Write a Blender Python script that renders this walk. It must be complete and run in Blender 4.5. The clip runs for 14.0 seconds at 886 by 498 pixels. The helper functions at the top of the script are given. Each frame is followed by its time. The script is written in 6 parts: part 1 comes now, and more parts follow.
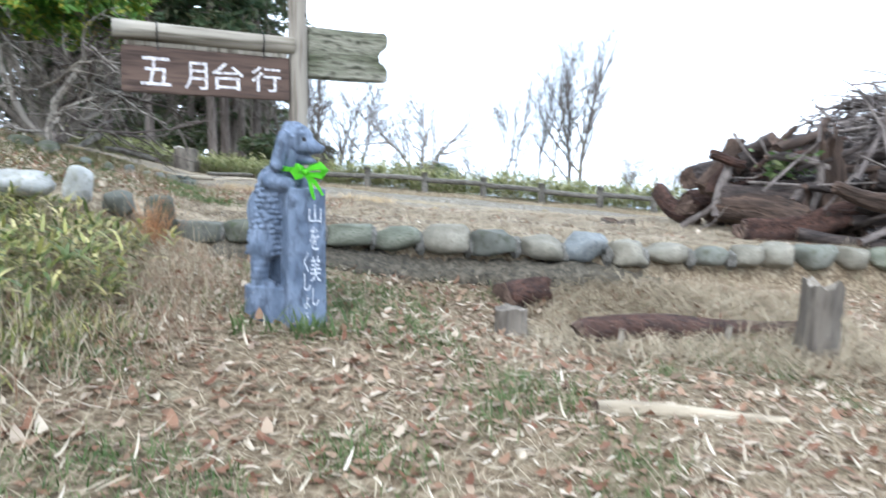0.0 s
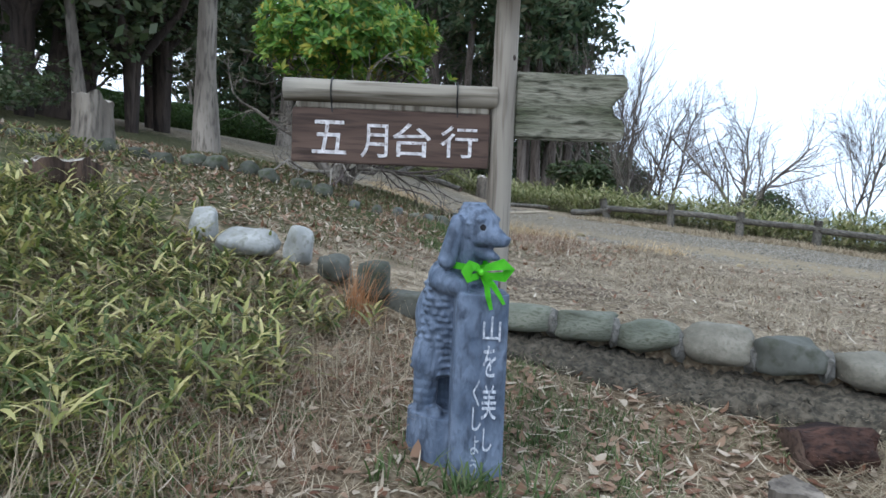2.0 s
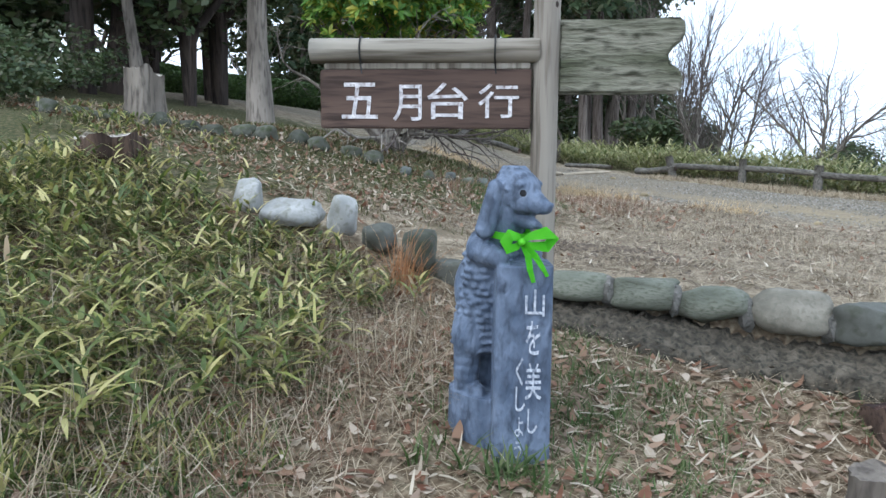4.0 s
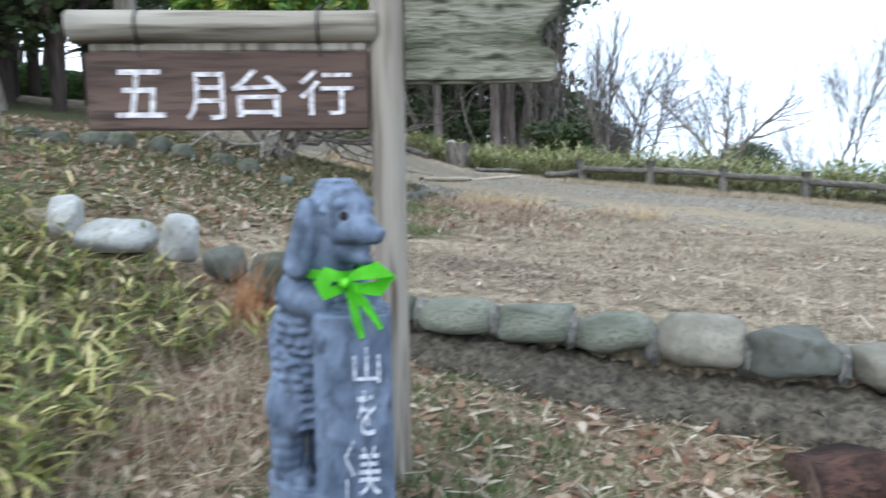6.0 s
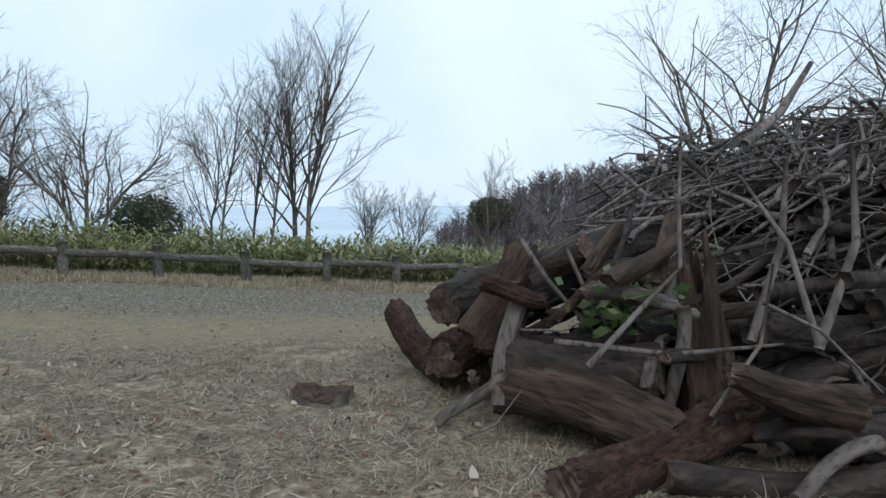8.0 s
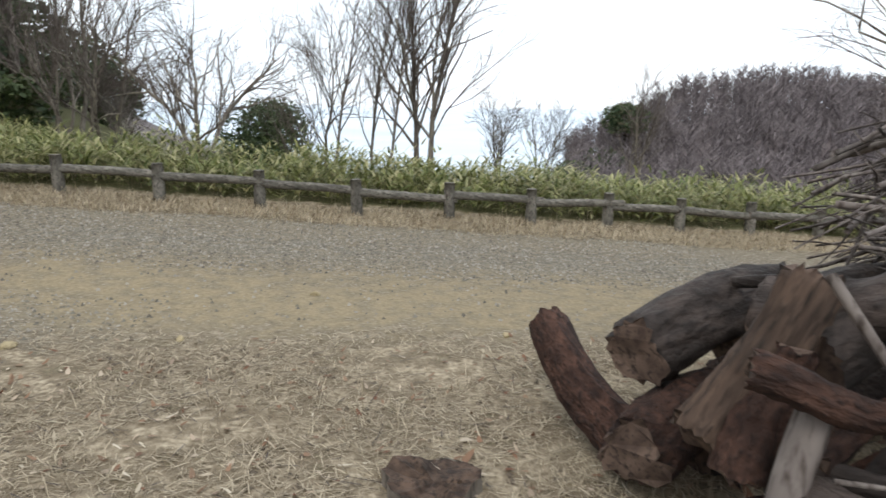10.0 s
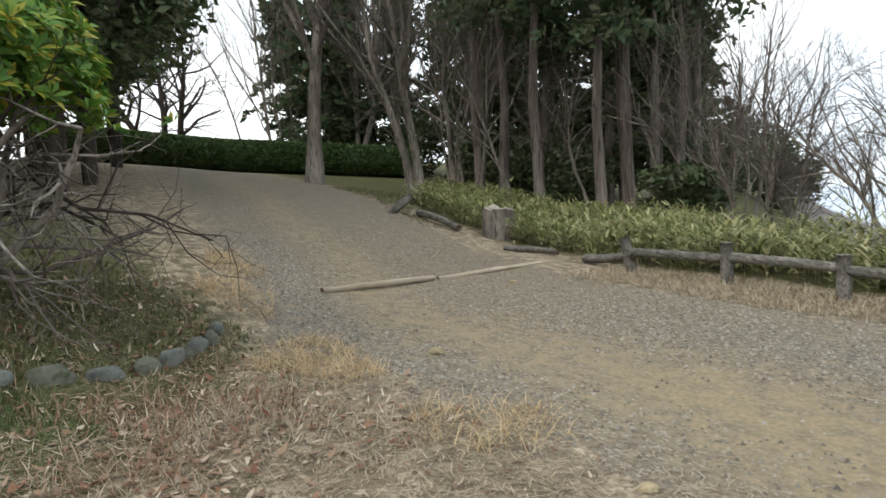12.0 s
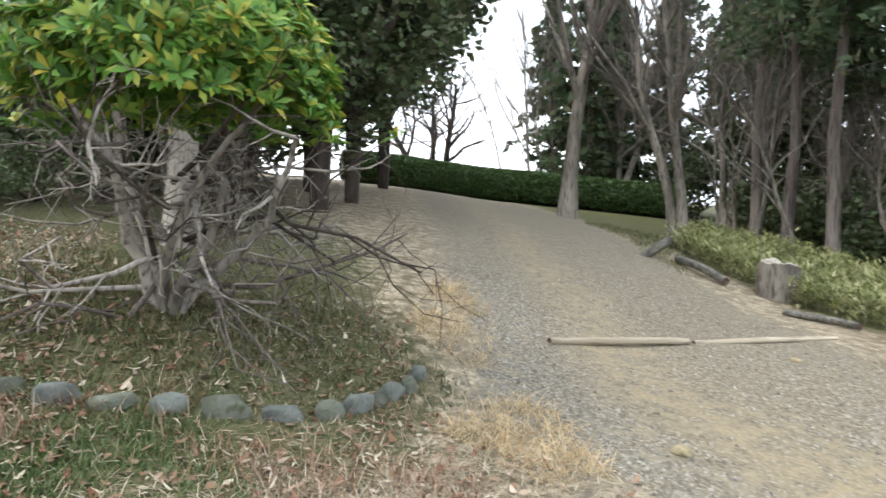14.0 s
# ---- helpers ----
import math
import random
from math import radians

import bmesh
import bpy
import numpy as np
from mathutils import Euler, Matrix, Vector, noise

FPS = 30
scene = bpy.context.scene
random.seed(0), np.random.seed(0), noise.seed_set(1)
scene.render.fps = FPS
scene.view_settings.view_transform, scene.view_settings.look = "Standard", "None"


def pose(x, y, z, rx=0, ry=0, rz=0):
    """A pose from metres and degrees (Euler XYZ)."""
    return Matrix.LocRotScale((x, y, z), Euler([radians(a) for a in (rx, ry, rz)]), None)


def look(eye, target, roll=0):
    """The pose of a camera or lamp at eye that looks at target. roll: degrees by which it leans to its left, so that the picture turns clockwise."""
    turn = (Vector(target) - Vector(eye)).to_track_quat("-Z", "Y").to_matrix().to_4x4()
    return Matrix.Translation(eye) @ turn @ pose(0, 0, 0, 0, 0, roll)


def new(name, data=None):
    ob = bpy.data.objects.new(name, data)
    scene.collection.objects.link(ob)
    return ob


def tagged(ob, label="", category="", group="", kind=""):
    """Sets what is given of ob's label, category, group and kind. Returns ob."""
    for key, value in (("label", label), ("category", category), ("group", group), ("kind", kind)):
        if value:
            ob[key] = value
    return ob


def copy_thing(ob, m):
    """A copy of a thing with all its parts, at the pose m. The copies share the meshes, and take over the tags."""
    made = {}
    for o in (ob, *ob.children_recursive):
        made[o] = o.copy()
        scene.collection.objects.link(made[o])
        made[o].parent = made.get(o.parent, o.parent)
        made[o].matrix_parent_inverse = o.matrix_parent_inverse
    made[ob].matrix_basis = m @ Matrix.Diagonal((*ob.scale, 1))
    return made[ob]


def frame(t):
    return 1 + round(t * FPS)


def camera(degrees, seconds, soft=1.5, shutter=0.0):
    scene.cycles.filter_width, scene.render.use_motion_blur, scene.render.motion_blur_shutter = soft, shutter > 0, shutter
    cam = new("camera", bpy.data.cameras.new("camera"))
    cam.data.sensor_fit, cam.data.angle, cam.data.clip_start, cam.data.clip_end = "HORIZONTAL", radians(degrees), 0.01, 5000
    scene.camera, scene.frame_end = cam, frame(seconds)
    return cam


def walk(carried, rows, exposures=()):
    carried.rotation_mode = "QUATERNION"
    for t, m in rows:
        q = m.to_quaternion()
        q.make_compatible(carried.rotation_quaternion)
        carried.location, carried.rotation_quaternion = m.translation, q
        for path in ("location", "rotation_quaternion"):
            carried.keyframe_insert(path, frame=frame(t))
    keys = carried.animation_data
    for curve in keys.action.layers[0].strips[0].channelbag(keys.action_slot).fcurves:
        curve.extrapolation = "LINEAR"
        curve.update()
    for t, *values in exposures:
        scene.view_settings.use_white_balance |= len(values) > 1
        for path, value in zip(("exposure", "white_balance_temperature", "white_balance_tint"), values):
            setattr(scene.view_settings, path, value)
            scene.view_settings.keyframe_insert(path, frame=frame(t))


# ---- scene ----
cam = camera(65.7, 14.0, soft=1.5, shutter=0.25)
PATH = [
    (0, (0.552, 1.218, 0.916), (0.438, 3.204, 0.704), 0.9),
    (0.5, (0.665, 1.681, 1.117), (0.115, 3.598, 0.974), 1.7),
    (1, (0.69, 2.11, 1.11), (-0.017, 3.966, 0.873), 3.1),
    (1.5, (0.688, 2.541, 1.219), (-0.102, 4.359, 0.951), 2.7),
    (2, (0.806, 2.56, 1.287), (-0.174, 4.294, 1.105), 2.4),
    (2.5, (0.909, 2.566, 1.268), (-0.125, 4.262, 1.036), 1.2),
    (3, (0.918, 2.613, 1.282), (-0.163, 4.276, 1.024), 0.4),
    (5.5, (0.548, 3.318, 1.294), (-0.595, 4.925, 0.963), 0.4),
    (6, (0.683, 3.62, 1.294), (-0.257, 5.364, 1.018), -0.4),
    (6.5, (1.01, 4.19, 1.49), (0.583, 6.133, 1.296), 1.2),
    (7, (1.301, 4.718, 1.521), (1.394, 6.708, 1.35), 1.6),
    (7.5, (1.497, 5.277, 1.767), (1.858, 7.239, 1.626), 0.4),
    (8, (1.815, 5.837, 1.781), (2.4, 7.743, 1.624), 0.0),
    (10.5, (2.125, 8.37, 2.075), (2.036, 10.314, 1.613), -0.12),
    (11, (1.904, 8.666, 1.987), (1.244, 10.529, 1.681), -3.3),
    (11.5, (1.705, 9.143, 1.956), (0.483, 10.708, 1.715), -2.8),
    (12, (1.514, 9.462, 1.98), (0.1, 10.867, 1.816), -2.6),
    (12.5, (1.273, 9.631, 1.956), (-0.23, 10.948, 1.884), -0.3),
    (13, (1.08, 9.956, 1.973), (-0.563, 11.091, 1.868), 1.3),
    (13.5, (0.95, 10.23, 2.028), (-0.762, 11.26, 1.938), -0.5),
    (14, (0.641, 10.313, 2.002), (-1.187, 11.123, 1.94), 2.0),
]
walk(cam, [(t, look(eye, target, roll)) for t, eye, target, roll in PATH], [
    (0.0, 1.45, 5850, 9), (0.5, 1.12, 5850, 9), (1.0, 0.75, 5800, 9), (1.5, 0.55, 5750, 9), (3.0, 0.7, 5750, 9), (5.5, 1.0, 5750, 9), (6.0, 1.05, 5800, 9), (6.5, 1.05, 5950, 9),
    (7.0, 0.45, 5950, 6), (7.5, 0.0, 5850, 4), (8.2, -0.2, 5950, 4), (10.3, 0.55, 6800, 10), (11.0, 0.5, 6900, 10), (12.0, 0.55, 6800, 9), (12.5, 0.8, 6700, 9), (13.0, 1.06, 6600, 9), (13.5, 1.24, 6500, 9), (14.0, 1.33, 6500, 9)])

# ---- light and sky ----
SUN_EL, SUN_AZ = radians(48), radians(200)
world = bpy.data.worlds.new("overcast_sky")
scene.world = world
world.use_nodes = True
wn, wl = world.node_tree.nodes, world.node_tree.links
wn.clear()
sky = wn.new("ShaderNodeTexSky")
sky.sky_type, sky.sun_disc, sky.sun_elevation, sky.sun_rotation = "NISHITA", False, SUN_EL, SUN_AZ
sky.air_density, sky.dust_density, sky.ozone_density = 1.0, 4.0, 1.5
cloud_xy = wn.new("ShaderNodeTexCoord")
cloud_noise = wn.new("ShaderNodeTexNoise")
cloud_noise.inputs["Scale"].default_value, cloud_noise.inputs["Detail"].default_value = 2.2, 4
cloud_ramp = wn.new("ShaderNodeValToRGB")
cloud_ramp.color_ramp.elements[0].position, cloud_ramp.color_ramp.elements[0].color = 0.3, (8.2, 9.6, 11.2, 1)
cloud_ramp.color_ramp.elements[1].position, cloud_ramp.color_ramp.elements[1].color = 0.62, (11.0, 11.6, 12.2, 1)
sky_mix = wn.new("ShaderNodeMixRGB")
sky_mix.inputs[0].default_value = 0.86
sky_bg = wn.new("ShaderNodeBackground")
sky_bg.inputs["Strength"].default_value = 0.11
sky_out = wn.new("ShaderNodeOutputWorld")
wl.new(cloud_xy.outputs["Generated"], cloud_noise.inputs["Vector"])
wl.new(cloud_noise.outputs["Fac"], cloud_ramp.inputs["Fac"])
wl.new(sky.outputs["Color"], sky_mix.inputs[1])
wl.new(cloud_ramp.outputs["Color"], sky_mix.inputs[2])
wl.new(sky_mix.outputs["Color"], sky_bg.inputs["Color"])
wl.new(sky_bg.outputs["Background"], sky_out.inputs["Surface"])
sun_data = bpy.data.lights.new("sun", "SUN")
sun_data.energy, sun_data.angle, sun_data.color = 0.8, radians(25), (1.0, 0.97, 0.92)
sun = new("sun", sun_data)
sun.matrix_world = look((0, 0, 30), (-30 * math.cos(SUN_EL) * math.sin(SUN_AZ), -30 * math.cos(SUN_EL) * math.cos(SUN_AZ), 30 - 30 * math.sin(SUN_EL)))


# ---- materials ----
def surf(name, dark, light, scale=6.0, rough=0.85, bump=0.3, third=None, fine=40.0, stretch=(1, 1, 1), vary=0.25, island=False, spread=(0.35, 0.65), bump_size=0.01, translucent=0.0):
    """Two tones mixed by a coarse noise, a third by a finer one, brightness varied from piece to piece, and a fine relief."""
    m = bpy.data.materials.new(name)
    m.use_nodes = True
    n, l = m.node_tree.nodes, m.node_tree.links
    bsdf = n["Principled BSDF"]
    bsdf.inputs["Roughness"].default_value = rough
    bsdf.inputs["Specular IOR Level"].default_value = 0.3
    xyz = n.new("ShaderNodeTexCoord")
    mapping = n.new("ShaderNodeMapping")
    mapping.inputs["Scale"].default_value = stretch
    l.new(xyz.outputs["Object"], mapping.inputs["Vector"])
    coarse = n.new("ShaderNodeTexNoise")
    coarse.inputs["Scale"].default_value, coarse.inputs["Detail"].default_value = scale, 5
    grain = n.new("ShaderNodeTexNoise")
    grain.inputs["Scale"].default_value, grain.inputs["Detail"].default_value = fine, 4
    l.new(mapping.outputs["Vector"], coarse.inputs["Vector"])
    l.new(mapping.outputs["Vector"], grain.inputs["Vector"])
    ramp = n.new("ShaderNodeValToRGB")
    ramp.color_ramp.elements[0].position, ramp.color_ramp.elements[1].position = spread
    ramp.color_ramp.elements[0].color, ramp.color_ramp.elements[1].color = (*dark, 1), (*light, 1)
    l.new(coarse.outputs["Fac"], ramp.inputs["Fac"])
    colour = ramp.outputs["Color"]
    mix = n.new("ShaderNodeMixRGB")
    grain_ramp = n.new("ShaderNodeValToRGB")
    grain_ramp.color_ramp.elements[0].position, grain_ramp.color_ramp.elements[1].position = 0.48, 0.68
    l.new(grain.outputs["Fac"], grain_ramp.inputs["Fac"])
    l.new(grain_ramp.outputs["Color"], mix.inputs[0])
    l.new(colour, mix.inputs[1])
    mix.inputs[2].default_value = (*(third or tuple(0.6 * c for c in dark)), 1)
    info = n.new("ShaderNodeNewGeometry" if island else "ShaderNodeObjectInfo")
    pick = info.outputs["Random Per Island" if island else "Random"]
    level = n.new("ShaderNodeMapRange")
    level.inputs["To Min"].default_value, level.inputs["To Max"].default_value = 1 - vary, 1 + vary
    l.new(pick, level.inputs["Value"])
    hsv = n.new("ShaderNodeHueSaturation")
    l.new(level.outputs["Result"], hsv.inputs["Value"])
    l.new(mix.outputs["Color"], hsv.inputs["Color"])
    l.new(hsv.outputs["Color"], bsdf.inputs["Base Color"])
    if bump:
        relief = n.new("ShaderNodeBump")
        relief.inputs["Strength"].default_value, relief.inputs["Distance"].default_value = bump, bump_size
        l.new(grain.outputs["Fac"], relief.inputs["Height"])
        l.new(relief.outputs["Normal"], bsdf.inputs["Normal"])
    if translucent:
        bsdf.inputs["Subsurface Weight"].default_value = 0.0
        through_leaf = n.new("ShaderNodeBsdfTranslucent")
        l.new(hsv.outputs["Color"], through_leaf.inputs["Color"])
        both = n.new("ShaderNodeMixShader")
        both.inputs[0].default_value = translucent
        l.new(bsdf.outputs["BSDF"], both.inputs[1])
        l.new(through_leaf.outputs["BSDF"], both.inputs[2])
        l.new(both.outputs["Shader"], n["Material Output"].inputs["Surface"])
    return m


def blades(name, tones, rough=0.7, translucent=0.3):
    """Leaf or straw colours, one of several tones for each blade."""
    m = bpy.data.materials.new(name)
    m.use_nodes = True
    n, l = m.node_tree.nodes, m.node_tree.links
    bsdf = n["Principled BSDF"]
    bsdf.inputs["Roughness"].default_value = rough
    bsdf.inputs["Specular IOR Level"].default_value = 0.35
    geo = n.new("ShaderNodeNewGeometry")
    ramp = n.new("ShaderNodeValToRGB")
    ramp.color_ramp.interpolation = "LINEAR"
    while len(ramp.color_ramp.elements) < len(tones):
        ramp.color_ramp.elements.new(0.5)
    for k, tone in enumerate(tones):
        ramp.color_ramp.elements[k].position = k / max(1, len(tones) - 1)
        ramp.color_ramp.elements[k].color = (*tone, 1)
    l.new(geo.outputs["Random Per Island"], ramp.inputs["Fac"])
    l.new(ramp.outputs["Color"], bsdf.inputs["Base Color"])
    thin = n.new("ShaderNodeBsdfTranslucent")
    l.new(ramp.outputs["Color"], thin.inputs["Color"])
    both = n.new("ShaderNodeMixShader")
    both.inputs[0].default_value = translucent
    l.new(bsdf.outputs["BSDF"], both.inputs[1])
    l.new(thin.outputs["BSDF"], both.inputs[2])
    l.new(both.outputs["Shader"], n["Material Output"].inputs["Surface"])
    return m


BARK_GREY = surf("bark_grey", (0.10, 0.085, 0.07), (0.24, 0.21, 0.175), 3, 0.9, 0.8, (0.06, 0.05, 0.042), 18, (1, 1, 0.18), 0.15, bump_size=0.03)
BARK_PALE = surf("pale_shrub_bark", (0.17, 0.15, 0.13), (0.38, 0.345, 0.30), 4, 0.9, 0.6, (0.11, 0.09, 0.075), 22, (1, 1, 0.3), 0.2)
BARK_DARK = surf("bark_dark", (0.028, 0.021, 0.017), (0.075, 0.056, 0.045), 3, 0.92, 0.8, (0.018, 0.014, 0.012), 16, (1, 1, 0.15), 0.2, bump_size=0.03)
BARK_CEDAR = surf("bark_cedar", (0.085, 0.068, 0.058), (0.185, 0.155, 0.135), 3, 0.92, 0.8, (0.035, 0.024, 0.02), 20, (1, 1, 0.08), 0.2, bump_size=0.03)
TWIG = surf("twig_bark", (0.066, 0.052, 0.046), (0.135, 0.113, 0.10), 4, 0.9, 0.2, (0.06, 0.045, 0.038), 30, vary=0.15)
LOG_BARK = surf("log_bark", (0.017, 0.013, 0.0115), (0.06, 0.045, 0.039), 9, 0.8, 1.0, (0.016, 0.012, 0.010), 30, (1, 1, 0.4), 0.3, bump_size=0.025)
LOG_RED = surf("rotten_red_wood", (0.024, 0.012, 0.009), (0.08, 0.040, 0.028), 13, 0.9, 1.0, (0.02, 0.011, 0.009), 40, (1, 1, 0.6), 0.2, bump_size=0.03)
LOG_PALE = surf("bare_weathered_wood", (0.03, 0.019, 0.014), (0.105, 0.068, 0.049), 12, 0.85, 1.0, (0.022, 0.015, 0.011), 40, (1, 1, 0.16), 0.2, bump_size=0.02)
ROADLOG = surf("pale_dry_log", (0.30, 0.25, 0.18), (0.50, 0.43, 0.33), 5, 0.85, 0.6, (0.22, 0.18, 0.13), 28, (1, 1, 0.08), 0.1)
STICK = surf("dead_branch_bark", (0.078, 0.063, 0.058), (0.205, 0.178, 0.163), 5, 0.88, 0.5, (0.05, 0.038, 0.032), 30, (1, 1, 0.3), 0.45, island=True)
CUT = surf("cut_wood_end", (0.055, 0.035, 0.027), (0.16, 0.11, 0.085), 9, 0.9, 0.6, (0.03, 0.02, 0.016), 35, vary=0.25)
GREYWOOD = surf("weathered_grey_wood", (0.19, 0.165, 0.135), (0.40, 0.365, 0.31), 4, 0.85, 0.7, (0.11, 0.09, 0.07), 30, (1, 1, 0.06), 0.05, bump_size=0.008)
MOSSWOOD = surf("mossy_grey_board", (0.07, 0.078, 0.045), (0.25, 0.24, 0.19), 9, 0.9, 1.0, (0.035, 0.036, 0.022), 34, (0.28, 1, 1.2), 0.05, bump_size=0.02)
BEAMWOOD = surf("weathered_log_beam", (0.15, 0.13, 0.10), (0.36, 0.33, 0.275), 4, 0.85, 0.6, (0.09, 0.075, 0.055), 26, (1, 1, 0.06), 0.05, bump_size=0.008)
BROWNBOARD = surf("brown_stained_board", (0.055, 0.034, 0.026), (0.105, 0.068, 0.052), 5, 0.75, 0.5, (0.035, 0.022, 0.017), 30, (0.12, 1, 1.4), 0.03, bump_size=0.005)
WHITEPAINT = surf("worn_white_paint", (0.42, 0.40, 0.41), (0.78, 0.76, 0.77), 22, 0.7, 0.5, (0.20, 0.16, 0.15), 45, vary=0.03, bump_size=0.004)
CHALK = surf("thin_white_brush_paint", (0.32, 0.35, 0.41), (0.62, 0.65, 0.70), 40, 0.8, 0.3, (0.16, 0.19, 0.25), 70, vary=0.02, bump_size=0.003)
FENCEWOOD = surf("fence_log_bark", (0.085, 0.08, 0.068), (0.20, 0.185, 0.16), 8, 0.9, 1.0, (0.05, 0.045, 0.038), 35, (1, 1, 0.5), 0.12, bump_size=0.02)
STONE = surf("river_stone", (0.085, 0.088, 0.073), (0.165, 0.168, 0.145), 4, 0.75, 0.7, (0.075, 0.078, 0.055), 13, vary=0.4, bump_size=0.012)
STONE_DARK = surf("dark_mossy_stone", (0.045, 0.048, 0.036), (0.11, 0.112, 0.09), 5, 0.85, 0.7, (0.04, 0.048, 0.022), 14, vary=0.3, bump_size=0.012)
PEBBLE = surf("ochre_pebble", (0.26, 0.21, 0.12), (0.40, 0.34, 0.22), 9, 0.85, 0.4, (0.20, 0.16, 0.09), 30, vary=0.2)
STONE_LICHEN = surf("lichen_stone", (0.075, 0.082, 0.074), (0.17, 0.18, 0.168), 7, 0.85, 0.8, (0.10, 0.11, 0.085), 30, vary=0.15, bump_size=0.014)
STONE_GREEN = surf("green_grey_stone", (0.075, 0.082, 0.062), (0.17, 0.175, 0.138), 3, 0.75, 0.8, (0.085, 0.092, 0.062), 30, (1, 1, 2.5), 0.25, bump_size=0.012)
STONE_TAN = surf("tan_river_stone", (0.11, 0.102, 0.08), (0.215, 0.198, 0.16), 5, 0.75, 0.7, (0.13, 0.123, 0.097), 34, vary=0.2, bump_size=0.01)
STONE_BLUE = surf("blue_grey_stone", (0.10, 0.11, 0.112), (0.20, 0.212, 0.213), 6, 0.7, 0.8, (0.10, 0.11, 0.118), 28, vary=0.1, bump_size=0.014)
CEMENT = surf("rough_grey_cement", (0.115, 0.11, 0.098), (0.23, 0.22, 0.20), 12, 0.95, 1.0, (0.08, 0.078, 0.068), 30, vary=0.15, bump_size=0.02)
STONE_PALE = surf("pale_stone", (0.22, 0.225, 0.215), (0.40, 0.40, 0.385), 6, 0.8, 0.5, (0.22, 0.22, 0.19), 22, vary=0.12, bump_size=0.012)
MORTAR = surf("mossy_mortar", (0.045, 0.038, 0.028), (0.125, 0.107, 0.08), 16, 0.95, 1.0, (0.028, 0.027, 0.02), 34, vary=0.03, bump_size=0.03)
RIBBON = surf("green_plastic_tape", (0.13, 0.60, 0.02), (0.22, 0.78, 0.05), 5, 0.35, 0.1, (0.16, 0.66, 0.03), 20, vary=0.02, translucent=0.3)
WIRE = surf("black_wire", (0.012, 0.012, 0.012), (0.03, 0.03, 0.03), 10, 0.6, 0.0, vary=0.02)
HEDGE = blades("hedge_leaf", [(0.032, 0.062, 0.018), (0.052, 0.095, 0.026), (0.075, 0.125, 0.034)], 0.6, 0.2)
CONIFER = blades("conifer_needle", [(0.028, 0.05, 0.025), (0.05, 0.082, 0.038), (0.075, 0.108, 0.048), (0.12, 0.11, 0.062)], 0.7, 0.4)
EVERGREEN = blades("evergreen_leaf", [(0.03, 0.05, 0.022), (0.055, 0.082, 0.033), (0.08, 0.11, 0.042), (0.09, 0.08, 0.048)], 0.5, 0.2)
SHRUBLEAF = blades("shrub_leaf", [(0.05, 0.13, 0.02), (0.085, 0.20, 0.03), (0.13, 0.27, 0.04), (0.22, 0.32, 0.05), (0.42, 0.36, 0.05)], 0.42, 0.35)
SASA = blades("bamboo_grass_leaf", [(0.05, 0.078, 0.02), (0.10, 0.135, 0.034), (0.06, 0.09, 0.024), (0.24, 0.26, 0.07), (0.48, 0.43, 0.17), (0.58, 0.51, 0.26), (0.33, 0.32, 0.10), (0.13, 0.155, 0.04), (0.07, 0.10, 0.028), (0.32, 0.24, 0.14)], 0.5, 0.3)
BUSHLEAF = blades("round_bush_leaf", [(0.04, 0.065, 0.03), (0.065, 0.095, 0.042), (0.095, 0.125, 0.055)], 0.6, 0.25)
SASA_FAR = blades("bamboo_grass_leaf_far", [(0.075, 0.10, 0.03), (0.15, 0.175, 0.055), (0.26, 0.27, 0.10), (0.44, 0.41, 0.23), (0.12, 0.15, 0.045)], 0.6, 0.35)
STRAW = blades("dry_straw", [(0.17, 0.13, 0.085), (0.34, 0.28, 0.19), (0.52, 0.45, 0.33), (0.24, 0.18, 0.115), (0.44, 0.37, 0.26)], 0.8, 0.25)
FIELDSTRAW = blades("field_straw_blade", [(0.15, 0.119, 0.083), (0.31, 0.257, 0.184), (0.52, 0.45, 0.335), (0.21, 0.168, 0.117), (0.41, 0.345, 0.25)], 0.85, 0.2)
EARTHCLOD = surf("dry_earth_clod", (0.085, 0.066, 0.048), (0.19, 0.152, 0.112), 20, 0.95, 0.6, (0.06, 0.046, 0.034), 60, vary=0.3, island=True, bump_size=0.006)
TAWNY = blades("tawny_grass", [(0.38, 0.26, 0.13), (0.52, 0.39, 0.22), (0.60, 0.47, 0.28)], 0.8, 0.3)
RUSTY = blades("rusty_grass", [(0.26, 0.11, 0.05), (0.38, 0.19, 0.085), (0.45, 0.28, 0.15)], 0.8, 0.3)
LITTER = blades("fallen_leaf", [(0.12, 0.047, 0.026), (0.22, 0.115, 0.07), (0.31, 0.21, 0.14), (0.14, 0.082, 0.053), (0.54, 0.46, 0.36), (0.26, 0.17, 0.11), (0.17, 0.075, 0.042)], 0.75, 0.2)
STRAWLEAF = blades("pale_bamboo_leaf", [(0.40, 0.34, 0.25), (0.58, 0.52, 0.41), (0.30, 0.235, 0.16), (0.66, 0.60, 0.50)], 0.75, 0.25)
BEDLEAF = blades("bed_ground_cover", [(0.05, 0.065, 0.022), (0.085, 0.105, 0.035), (0.13, 0.14, 0.055), (0.20, 0.155, 0.09), (0.07, 0.09, 0.03)], 0.65, 0.3)
GREENGRASS = blades("green_grass", [(0.045, 0.085, 0.025), (0.075, 0.125, 0.035), (0.12, 0.165, 0.06), (0.16, 0.17, 0.08)], 0.6, 0.35)
